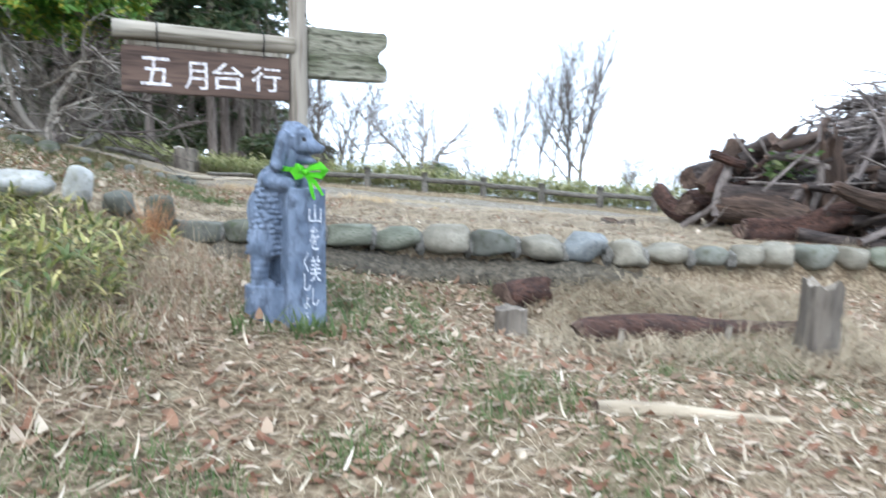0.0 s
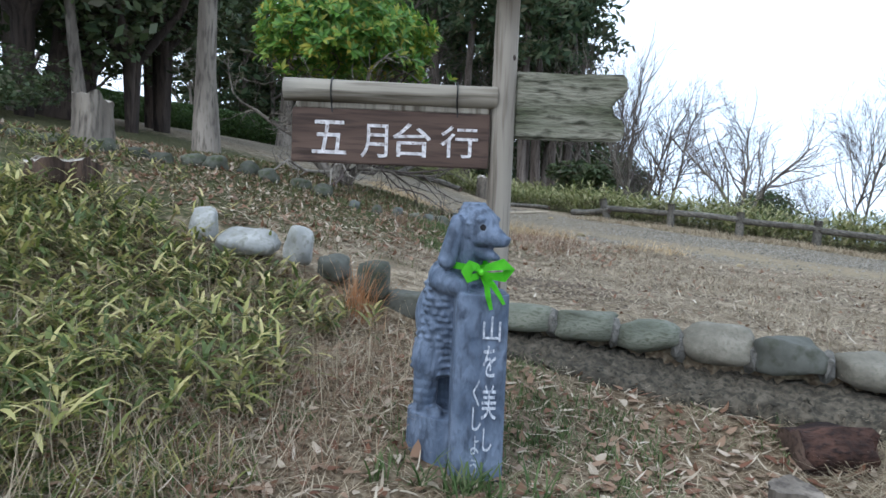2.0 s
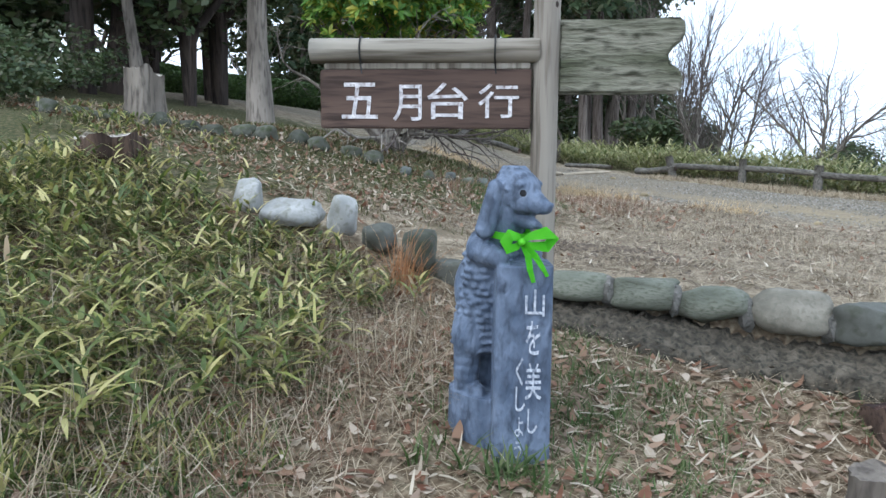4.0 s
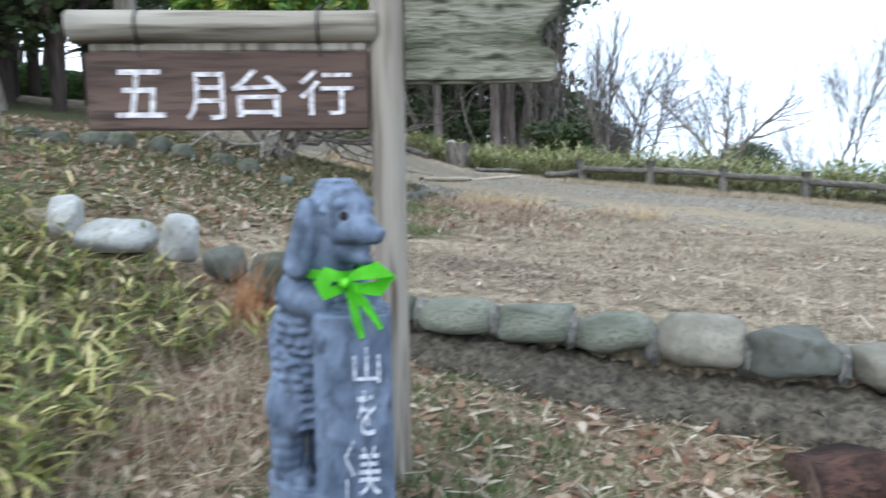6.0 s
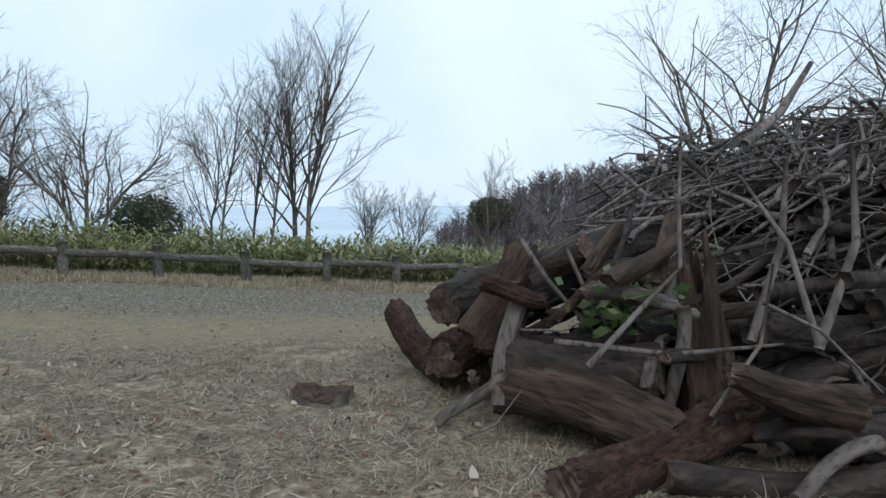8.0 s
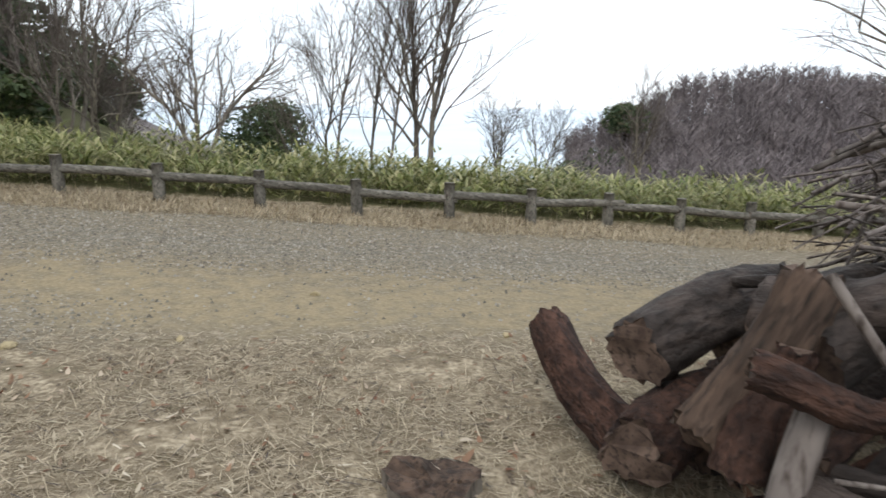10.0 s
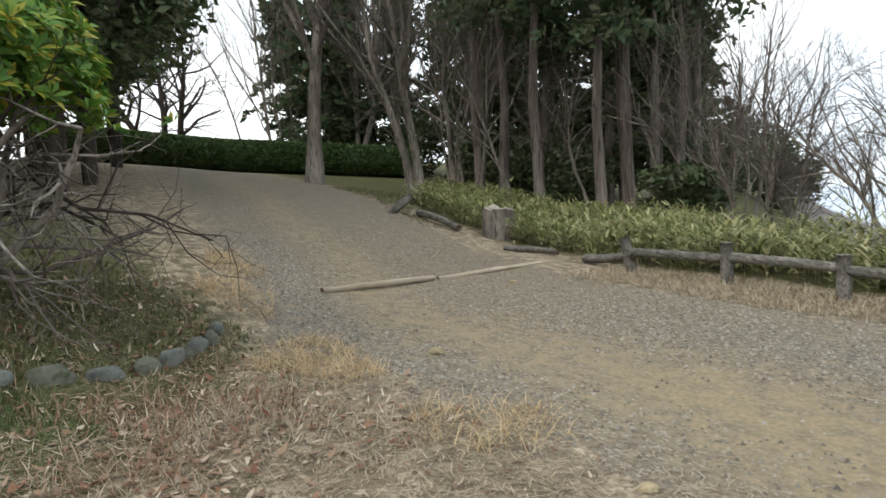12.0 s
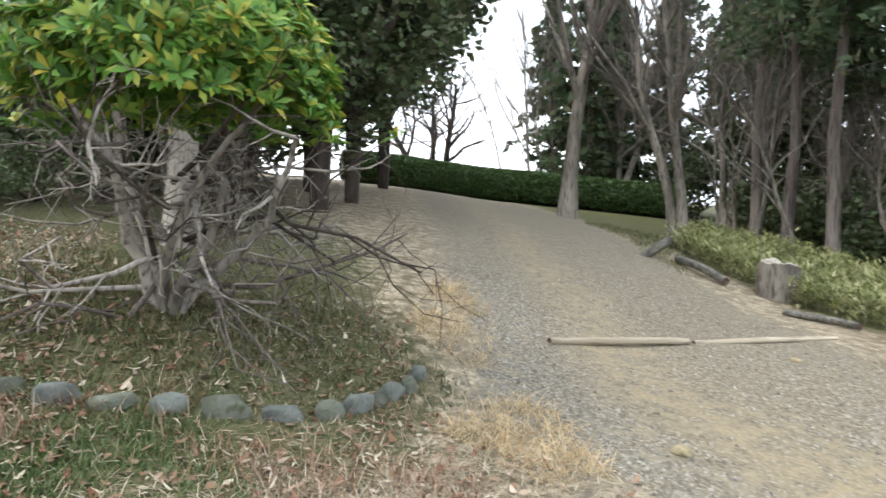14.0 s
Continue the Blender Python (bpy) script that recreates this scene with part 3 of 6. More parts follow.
# leafless trees beyond the fence
bare_tree(3.6, 24.5, 5.0, 0.10, 11, "tall leafless tree with upswept branches beyond the fence", stems=2, spread=0.42, up=0.08, kids=(13, 8, 7), splay=0.06, lowest=0.15)
bare_tree(2.5, 24.6, 4.3, 0.055, 12, "slender leafless tree beyond the fence", stems=2, spread=0.4, up=0.08, kids=(11, 7, 6), splay=0.09, lowest=0.15)
bare_tree(1.4, 24.2, 4.1, 0.05, 13, "slender leafless tree beyond the fence", stems=2, spread=0.45, up=0.07, kids=(11, 7, 6), splay=0.12, lowest=0.15)
bare_tree(-1.5, 24.4, 4.1, 0.08, 14, "wide leafless tree with spreading limbs beyond the fence", stems=3, spread=0.62, up=0.02, kids=(10, 7, 6), splay=0.45, lowest=0.25)
bare_tree(-4.2, 26.0, 3.9, 0.07, 15, "small leafless tree beside the conifer wood", stems=2, spread=0.65, up=0.04, kids=(10, 7, 6), splay=0.3, lowest=0.2)
bare_tree(-5.4, 27.5, 4.2, 0.08, 16, "greyish leafless tree at the edge of the wood", stems=2, spread=0.5, up=0.06, kids=(11, 7, 6), splay=0.2, lowest=0.2)
bare_tree(15.2, 21.2, 7.2, 0.13, 17, "large leafless tree behind the brushwood pile", stems=2, spread=0.66, up=0.03, kids=(10, 8, 7), splay=0.22)
bare_tree(20.5, 20.5, 8.2, 0.17, 18, "large leafless tree behind the brushwood pile", stems=2, spread=0.66, up=0.03, kids=(10, 8, 6), splay=0.25)
bare_tree(24.0, 33.0, 7.0, 0.14, 19, "leafless tree on the slope", stems=2, spread=0.6, up=0.05, splay=0.25)
for k, (tx, ty) in enumerate([(6.0, 27.5), (7.6, 29.0), (-3.0, 29.0), (0.2, 30.0), (9.5, 26.0), (-8.6, 40.5), (-9.6, 43.0), (-7.4, 37.5), (-10.6, 45.5)]):
    bare_tree(tx, ty, 2.4 + 0.4 * (k % 3), 0.04, 440 + k, "low leafless sapling on the slope beyond the fence", stems=3, spread=0.5, up=0.06, kids=(9, 6, 5), splay=0.25, lowest=0.15)
leafy("evergreen_bush", -2.7, 45.0, 5.8, 2.4, 21, "round dark evergreen tree on the slope beyond the fence", BUSHLEAF, leaf=0.2, count=16000, trunk_h=0.08, dz=-0.7)
# trees by the climbing road
bare_tree(-13.6, 11.4, 9.0, 0.40, 38, "dark thick-trunked tree on the bank", spread=0.6, up=0.06, kids=(9, 6, 5), bark=BARK_DARK, twig_bark=BARK_DARK, lowest=0.38, dz=-0.05, wobble=0.08)
bare_tree(-10.9, 10.1, 7.5, 0.11, 40, "slim leafless tree on the bank", spread=0.5, up=0.08, kids=(8, 6, 4), lowest=0.45, dz=-0.05, wobble=0.08)
bare_tree(-8.55, 10.78, 8.5, 0.19, 39, "straight grey-barked leafless tree on the bank", spread=0.5, up=0.08, kids=(8, 6, 5), lowest=0.5, dz=-0.05, wobble=0.07)
bare_tree(-18.0, 22.9, 9.0, 0.27, 31, "big pale-barked leafless tree beside the road", spread=0.5, up=0.08, kids=(9, 7, 5), lowest=0.36, dz=-0.05, wobble=0.05)
bare_tree(-15.0, 24.8, 8.0, 0.21, 32, "pale leafless tree with two trunks beside the road", stems=2, spread=0.5, up=0.08, kids=(9, 7, 5), lowest=0.35, splay=0.10, dz=-0.05, wobble=0.14)
bare_tree(-27.5, 32.5, 11.0, 0.24, 33, "leafless tree behind the hedge", stems=2, spread=0.5, up=0.08, kids=(9, 7, 5), splay=0.14)
bare_tree(-22.5, 34.5, 11.0, 0.22, 34, "leafless tree behind the hedge", stems=2, spread=0.5, up=0.08, kids=(9, 7, 5), splay=0.12)
bare_tree(-36.0, 25.5, 8.5, 0.3, 35, "dark spreading leafless tree behind the hedge", stems=3, spread=0.75, up=0.0, kids=(9, 7, 5), bark=BARK_DARK, splay=0.5, twig_bark=BARK_DARK)
bare_tree(-8.0, 31.5, 5.6, 0.09, 36, "greyish leafless tree before the conifers", stems=2, spread=0.42, up=0.09, splay=0.12)
bare_tree(-6.6, 29.5, 3.8, 0.07, 37, "small leafless tree at the edge of the wood", stems=2, spread=0.5, up=0.07, splay=0.18)
leafy("evergreen_tree", -13.4, 13.7, 9.0, 3.1, 41, "broad dark evergreen tree on the bank", EVERGREEN, leaf=0.2, count=16000, trunk_h=0.23)

conifers = [conifer_model(51, 14.5, 0.46, 2.4), conifer_model(52, 13.5, 0.42, 2.1), conifer_model(53, 16.0, 0.50, 2.3), conifer_model(54, 13.5, 0.20, 3.0, 120, 28, 0.60)]
WOOD = [(-13.1, 28.8), (-10.3, 28.3), (-10.6, 30.5), (-15.3, 29.7), (-10.4, 32.1), (-10.2, 33.6), (-17.4, 30.5), (-11.4, 37.5), (-12.2, 33.0), (-14.0, 35.0), (-16.5, 34.0),
        (-19.5, 33.0), (-20.5, 38.0), (-24.5, 38.0), (-28.5, 37.0), (-10.4, 35.5)]
WEST = [(-14.5, 10.9), (-17.5, 9.0), (-20.5, 13.0), (-22.0, 7.0), (-18.0, 4.5), (-14.0, 7.5)]
for k, (tx, ty) in enumerate(WOOD + WEST):
    if k < 3:
        conifers[k].matrix_basis = place_on(tx, ty, -0.15, 40 * k)
    else:
        copy_thing(conifers[k % 3], place_on(tx, ty, -0.15, 67 * k))
# the closed back of the wood, with boughs down to the ground
DENSE = [(-13.5, 40.0), (-14.8, 40.5), (-18.0, 41.0), (-21.5, 41.5), (-25.0, 42.0), (-29.0, 41.0), (-33.0, 40.0), (-23.0, 37.8),
         (-20.0, 46.0), (-15.5, 45.0), (-26.0, 12.0), (-24.0, 1.0), (-31.0, 8.0), (-20.0, 0.0), (-22.0, 13.5), (-24.0, 16.0), (-25.0, 11.0), (-29.0, 31.5), (-32.0, 35.0), (-36.0, 38.5), (-21.0, 9.5), (-35.0, 33.0), (-23.0, 10.5)]
conifers[3].matrix_basis = place_on(-12.0, 35.4, -0.15)
for k, (tx, ty) in enumerate(DENSE):
    copy_thing(conifers[3], place_on(tx, ty, -0.15, 67 * k))
for k, (tx, ty) in enumerate([(-11.8, 30.0), (-14.3, 31.0), (-16.4, 29.4), (-18.6, 30.2), (-12.8, 27.0), (-9.0, 30.5), (-20.6, 33.0), (-24.8, 33.6), (-29.5, 34.0), (-33.0, 31.0), (-7.6, 33.5), (-17.0, 36.0), (-33.0, 28.6), (-31.2, 30.5), (-30.0, 28.5)]):
    bare_tree(tx, ty, (5.0 if tx > -29.8 else 8.5) + 0.7 * (k % 4), 0.06 + 0.015 * (k % 3), 640 + k, "thin grey-brown leafless tree in the wood", stems=1 + k % 2, spread=0.45, up=0.08, kids=(9, 5, 4), splay=0.15, lowest=0.25)
leafy("evergreen_tree", -11.9, 11.8, 6.0, 2.1, 666, "dark evergreen with low boughs behind the bank", EVERGREEN, leaf=0.18, count=9000, trunk_h=0.25)
leafy("evergreen_tree", -18.2, 14.6, 9.0, 3.6, 664, "big dark evergreen with high spreading boughs on the bank", EVERGREEN, leaf=0.3, count=9000, trunk_h=0.30)
leafy("evergreen_tree", -23.5, 18.5, 9.5, 3.4, 665, "big dark evergreen with high spreading boughs on the bank", EVERGREEN, leaf=0.3, count=7000, trunk_h=0.30)
leafy("evergreen_tree", -12.2, 9.8, 8.0, 3.0, 661, "big dark evergreen with low spreading boughs on the bank", EVERGREEN, leaf=0.26, count=8000, trunk_h=0.24)
leafy("evergreen_tree", -15.5, 15.0, 8.0, 3.2, 662, "big dark evergreen with spreading boughs on the bank", EVERGREEN, leaf=0.26, count=9000, trunk_h=0.36)
leafy("evergreen_tree", -18.0, 11.5, 9.5, 3.2, 663, "big dark evergreen with low spreading boughs on the bank", EVERGREEN, leaf=0.3, count=8000, trunk_h=0.25)
for k, (tx, ty, hh) in enumerate([(-8.6, 6.4, 0.8), (-10.2, 7.6, 1.0), (-11.6, 8.8, 1.2), (-9.6, 5.4, 0.9), (-12.2, 6.8, 1.2)]):
    leafy("low_scrub", tx, ty, hh, 0.9 + 0.15 * k, 670 + k, "low dark scrub on the shaded bank", EVERGREEN, leaf=0.09, count=3000, trunk_h=0.1, category="bush")
for k, (tx, ty, hh) in enumerate([(-13.5, 31.5, 2.2), (-16.0, 32.0, 2.6), (-21.0, 35.5, 3.0), (-8.2, 30.0, 1.7), (-25.5, 34.5, 3.2), (-30.0, 32.0, 3.4), (-15.5, 9.3, 2.2), (-19.0, 8.0, 3.0), (-16.0, 6.3, 2.4), (-11.0, 47.0, 3.4), (-13.5, 51.0, 4.0), (-16.5, 55.0, 4.5), (-29.0, 35.5, 5.0), (-25.0, 39.0, 5.5), (-33.5, 34.0, 5.0), (-21.0, 40.5, 5.0), (-17.5, 39.0, 5.0), (-13.5, 39.5, 4.5), (-26.5, 9.5, 5.0), (-20.5, 10.5, 4.5), (-28.0, 14.0, 5.5), (-24.0, 5.0, 5.0)]):
    leafy("undergrowth_bush", tx, ty, hh, (1.5 if hh < 4.4 else 3.0) + 0.2 * (k % 3), 620 + k, "dark evergreen undergrowth bush in the wood", EVERGREEN, leaf=0.24 if hh < 4.4 else 0.42, count=2600, trunk_h=0.08, category="bush")


# ---- hedge ----
def build_hedge():
    rnd = np.random.default_rng(61)
    line = np.array([(-31.4, 19.2), (-30.6, 20.5), (-28.6, 25.0), (-26.0, 28.2), (-23.2, 32.6)])
    t = np.linspace(0, 1, 60)
    s = np.linspace(0, 1, len(line))
    x, y = np.interp(t, s, line[:, 0]), np.interp(t, s, line[:, 1])
    acc, pts = Acc(), np.stack([x, y, land(x, y) + 0.70], -1)
    acc.tube(pts, np.full(60, 0.72), 8)
    root = tagged(link("hedge", acc.mesh("hedge", EVERGREEN)), "long clipped dark green hedge along the road", "hedge")
    n = 30000
    u = rnd.random(n)
    a = rnd.random(n) * 4.9 - 0.9
    cx, cy = np.interp(u, t, x), np.interp(u, t, y)
    nx, ny = np.interp(u, t, -np.gradient(y)), np.interp(u, t, np.gradient(x))
    ln = np.hypot(nx, ny)
    r = 0.75 + 0.06 * rnd.random(n)
    c = np.stack([cx + nx / ln * r * np.cos(a), cy + ny / ln * r * np.cos(a), land(cx, cy) + 0.70 + r * np.sin(a)], -1)
    v, f = leaf_cards(c, 0.16, rnd, 0.6)
    link("foliage", fast_mesh("foliage", v, f, HEDGE), root)


build_hedge()


# ---- far woods on the ridge across the valley ----
def build_far_woods():
    rnd = np.random.default_rng(71)
    acc = Acc()
    n = 0
    while n < 2100:
        x, y = 25 + 120 * rnd.random(), 80 + 75 * rnd.random()
        z = float(land(x, y))
        if z < -30 or x < 0.3 * y:
            continue
        n += 1
        h = 5.0 + 2.6 * rnd.random()
        acc.tube([(x, y, z - 0.5), (x + rnd.normal(0, 0.4), y, z + h)], [0.16, 0.04], 3, False)
        for _ in range(20):
            u = 0.2 + 0.75 * rnd.random()
            a = 6.28 * rnd.random()
            b = np.array([x, y, z + h * u])
            e = b + np.array([math.cos(a), math.sin(a), 0.9]) * h * 0.36 * (1.25 - u) * (0.6 + 0.8 * rnd.random())
            acc.tube([b, e], [0.075, 0.02], 3, False)
    tagged(link("far_woods", acc.mesh("far_woods", FARWOOD, False)), "brownish leafless wood on the ridge across the valley", "wood", kind="stuff")


build_far_woods()
leafy("pine_tree", 40.0, 105.0, 11.0, 3.2, 72, "flat-topped pine above the leafless wood", CONIFER, leaf=0.6, count=2200, trunk_h=0.62)
leafy("evergreen_tree", 36.0, 102.0, 6.5, 2.8, 73, "dark evergreen on the far slope", CONIFER, leaf=0.6, count=2200, trunk_h=0.2)
leafy("evergreen_tree", 31.0, 99.0, 6.0, 3.0, 74, "dark evergreen on the far slope", EVERGREEN, leaf=0.6, count=2200, trunk_h=0.2)


# ---- fence of logs ----
def log_shape(length, r0, r1, seed, k=12, rings=9, bend=0.03, rough=0.07, torn=0.0):
    """A knotty log along its own z axis."""
    rnd = np.random.default_rng(seed)
    acc = Acc()
    z = np.linspace(0, length, rings)
    ph = rnd.random(4) * 6.28
    px, py = bend * np.sin(z / length * 3.1 + ph[0]) * length, bend * np.sin(z / length * 4.0 + ph[1]) * length
    px, py = px - px[0], py - py[0]
    ang = np.linspace(0, 6.283, k, endpoint=False)
    r = np.linspace(r0, r1, rings)[:, None] * (1 + rough * np.sin(3 * ang[None] + ph[2] + z[:, None]) + rnd.normal(0, rough * 0.55, (rings, k)))
    for _ in range(2):
        r[1:-1] = 0.25 * r[:-2] + 0.5 * r[1:-1] + 0.25 * r[2:]
    if torn:
        groove = rnd.normal(0, 1, k)
        r *= 1 + torn * 0.6 * groove[None] * (0.6 + 0.4 * np.sin(2.2 * z[:, None] / length + ph[3]))
        r[0], r[-1] = r[0] * (0.82 + 0.2 * rnd.random(k)), r[-1] * (0.7 + 0.4 * rnd.random(k))
    for _ in range(int(3 + 2.5 * length)):
        kz, ka, size = rnd.random() * length, rnd.random() * 6.283, 0.05 + 0.10 * rnd.random()
        gap = np.abs((ang[None] - ka + 3.1416) % 6.2832 - 3.1416) * r0
        r = r + r0 * rough * 1.6 * (rnd.random() - 0.35) * np.exp(-((z[:, None] - kz) ** 2 + gap ** 2) / size ** 2)
    acc.tube(np.stack([px, py, z], -1), r, k)
    if torn:
        acc.v[-1][:k, 2] += rnd.normal(0, torn * 0.35 * length ** 0.5 * 0.3, k)
        acc.v[-1][-k:, 2] += rnd.normal(0, torn * 0.35 * length ** 0.5 * 0.3, k)
    return acc


def splinters(a, b, radius, seed, material, parent_name, label):
    """A broken trunk with a crown of long splinters."""
    rnd = np.random.default_rng(seed)
    d = Vector(b) - Vector(a)
    k, rings, length = 36, 30, d.length
    ang = np.linspace(0, 6.283, k, endpoint=False)
    z = np.linspace(0, 1, rings)
    tops = 0.62 + 0.38 * np.abs(np.sin(1.5 * ang + 0.6)) * (0.55 + 0.45 * rnd.random(k))
    flute = 1 + 0.10 * np.sin(5 * ang + 1) + 0.07 * np.sin(11 * ang) + rnd.normal(0, 0.05, k)
    rr = radius * (1.0 - 0.42 * z[:, None] ** 1.3) * flute[None] * (1 + 0.07 * np.sin(9 * z[:, None] + 3 * ang[None]) + rnd.normal(0, 0.02, (rings, k)))
    outer = np.stack([rr * np.cos(ang), rr * np.sin(ang), length * z[:, None] * tops[None]], -1)
    inner = outer[::-1] * [0.72, 0.72, 1.0] - [0, 0, 0.02]
    v = np.concatenate([outer, inner[: rings // 2]]).reshape(-1, 3)
    m = len(v) // k
    i = np.arange(m - 1)[:, None] * k + np.arange(k)[None]
    j = np.arange(m - 1)[:, None] * k + (np.arange(k)[None] + 1) % k
    acc = Acc()
    acc.add(v, np.stack([i, j, j + k, i + k], -1).reshape(-1, 4))
    ob = link(parent_name, acc.mesh(parent_name, material), None, Matrix.Translation(a) @ d.to_track_quat("Z", "Y").to_matrix().to_4x4())
    return tagged(ob, label, "log", "logs of the pile")


def with_ends(me, end):
    """Gives the two end faces of a log the look of cut wood."""
    me.materials.append(end)
    for p in list(me.polygons)[-2:]:
        p.material_index, p.use_smooth = 1, False
    return me


def build_fence():
    rnd = np.random.default_rng(81)
    fence = empty("log_fence", place_on(0.6, 18.85), "low fence of dark weathered log rails and posts", "fence")
    inv = fence.matrix_basis.inverted()
    post_me = [with_ends(log_shape(0.85, 0.095, 0.085, 82 + k, 10, 7, 0.0, 0.04).mesh("post", FENCEWOOD), FENCEWOOD) for k in range(3)]
    rail_me = [with_ends(log_shape(1.66, 0.07, 0.062, 86 + k, 10, 7, 0.008, 0.04).mesh("rail", FENCEWOOD), CUT) for k in range(4)]
    xs = [-3.89, -2.45, -0.96, 0.54, 2.04, 3.50, 4.87, 6.21, 7.52, 8.85, 10.2, 11.55, 12.9, 14.25, 15.6]
    ys = [19.05, 19.0, 18.84, 18.8, 18.75, 18.8, 18.95, 19.0, 19.05] + [19.1 + 0.12 * k for k in range(6)]
    for k, (x, y) in enumerate(zip(xs, ys)):
        link("post", post_me[k % 3], fence, inv @ place_on(x, y, -0.28, 50 * k, 0, -14 if k == 0 else rnd.normal(0, 1.5)))
        if k + 1 < len(xs):
            x1, y1 = xs[k + 1], ys[k + 1]
            z0, z1 = float(land(x, y)) + 0.36 + rnd.normal(0, 0.015), float(land(x1, y1)) + 0.36 + rnd.normal(0, 0.015)
            if k == 0:
                z0 -= 0.05
            d = Vector((x1 - x, y1 - y, z1 - z0))
            m = Matrix.Translation((x - 0.05 * d[0], y - 0.01 - 0.05 * d[1], z0 - 0.05 * d[2])) @ d.to_track_quat("Z", "Y").to_matrix().to_4x4()
            link("rail", rail_me[k % 4], fence, inv @ m)


build_fence()


def loose_log(name, a, b, r0, r1, seed, material, label, k=14, bend=0.02, rough=0.09, category="log", group="", end=None, torn=0.0, rings=11):
    """A log from point a to point b."""
    d = Vector(b) - Vector(a)
    me = with_ends(log_shape(d.length, r0, r1, seed, k, rings, bend, rough, torn).mesh(name, material), end or CUT)
    ob = link(name, me, None, Matrix.Translation(a) @ d.to_track_quat("Z", "Y").to_matrix().to_4x4())
    return tagged(ob, label, category, group)


def on_land(x, y, dz=0.0):
    return (x, y, float(land(x, y)) + dz)


# broken fence end and log across the road
loose_log("fallen_rail", on_land(-10.2, 20.35, 0.10), on_land(-8.5, 20.0, 0.08), 0.08, 0.07, 91, FENCEWOOD, "fallen weathered fence rail at the roadside", category="log")
loose_log("leaning_fence_post", on_land(-10.7, 19.9, -0.05), on_land(-10.3, 20.25, 0.48), 0.10, 0.09, 92, FENCEWOOD, "leaning broken fence post at the roadside", category="post")
loose_log("fallen_rail", on_land(-4.9, 19.15, 0.08), on_land(-3.9, 19.0, 0.25), 0.075, 0.07, 93, FENCEWOOD, "fallen end rail of the log fence", category="log")
loose_log("road_log", on_land(-5.5, 14.3, 0.02), on_land(-5.5, 16.2, 0.02), 0.042, 0.038, 94, ROADLOG, "pale thin log laid across the gravel road", category="log", bend=0.004)
loose_log("road_log", on_land(-5.5, 16.3, 0.0), on_land(-5.3, 18.5, 0.0), 0.036, 0.034, 95, ROADLOG, "half-buried log laid across the gravel road", category="log", bend=0.004)
loose_log("edge_log", on_land(-6.9, 19.5, 0.03), on_land(-5.6, 19.3, 0.03), 0.06, 0.05, 96, FENCEWOOD, "dark log lying at the edge of the road", category="log")


# ---- stumps ----
def stump(x, y, h, r, seed, label, bark, top=None, slant=0.0, jag=0.02, flare=0.25, lean=0.0):
    rnd = np.random.default_rng(seed)
    root = empty("tree_stump", place_on(x, y, 0, 40 * seed, lean), label, "stump")
    k, rings = 30, 11
    ang = np.linspace(0, 6.283, k, endpoint=False)
    wob = 1 + 0.10 * np.sin(3 * ang + seed) + 0.06 * np.sin(5 * ang) + rnd.normal(0, 0.045, k)
    verts, faces = [], []
    for i in range(rings):
        u = i / (rings - 1)
        rr = r * wob * (1 + flare * (1 - u) ** 3) * (1 + rnd.normal(0, 0.02, k))
        z = -0.1 + (h + 0.1) * u + (slant * np.cos(ang) * r + jag * (rnd.normal(0, 0.5, k) + 1.1 * np.sin(2 * ang + seed) + 0.8 * np.sin(4.3 * ang))) * max(0.0, 5 * u - 4)
        verts.append(np.stack([rr * np.cos(ang), rr * np.sin(ang), z * np.ones(k)], -1))
    top_ring = verts[-1].copy()
    v = np.concatenate(verts)
    i = np.arange(rings - 1)[:, None] * k + np.arange(k)[None]
    j = np.arange(rings - 1)[:, None] * k + (np.arange(k)[None] + 1) % k
    acc = Acc()
    acc.add(v, np.stack([i, j, j + k, i + k], -1).reshape(-1, 4))
    link("bark", acc.mesh("bark", bark), root)
    cap = Acc()
    c = top_ring.mean(0)
    inner = (top_ring - c) * 0.55 + c + np.array([0, 0, -0.6 * jag]) + rnd.normal(0, jag * 0.4, top_ring.shape) * [0, 0, 1]
    ks = np.arange(k)
    cap.add(np.concatenate([top_ring, inner]), np.stack([ks, (ks + 1) % k, (ks + 1) % k + k, ks + k], -1))
    cap.add(np.concatenate([inner, [c - [0, 0, jag]]]), np.stack([ks, (ks + 1) % k, np.full(k, k)], -1))
    link("cut_top", cap.mesh("cut_top", top or CUT, False), root)
    return root


stump(0.76, 5.95, 0.18, 0.11, 101, "small sawn stump with grey cracked top", BARK_GREY, BARK_GREY, jag=0.006)
stump(2.84, 5.95, 0.50, 0.115, 102, "short upright weathered log stump", BARK_GREY, GREYWOOD, jag=0.02, lean=4)
stump(-8.0, 20.6, 0.62, 0.33, 103, "sawn tree stump at the roadside among bamboo grass", BARK_GREY, GREYWOOD, jag=0.03, slant=0.1, flare=0.15)
stump(2.43, 10.82, 0.07, 0.21, 104, "low rotten stump in the dry field", BARK_GREY, LOG_PALE, jag=0.02, flare=0.45)
stump(-6.7, 7.5, 0.62, 0.21, 105, "tall torn stump with pale stripped bark on the bank", BARK_GREY, GREYWOOD, jag=0.03, slant=0.15, flare=0.3)
stump(-4.8, 6.0, 0.27, 0.27, 106, "eroded grey stump among bamboo grass", LOG_PALE, BARK_PALE, jag=0.02, flare=-0.1)

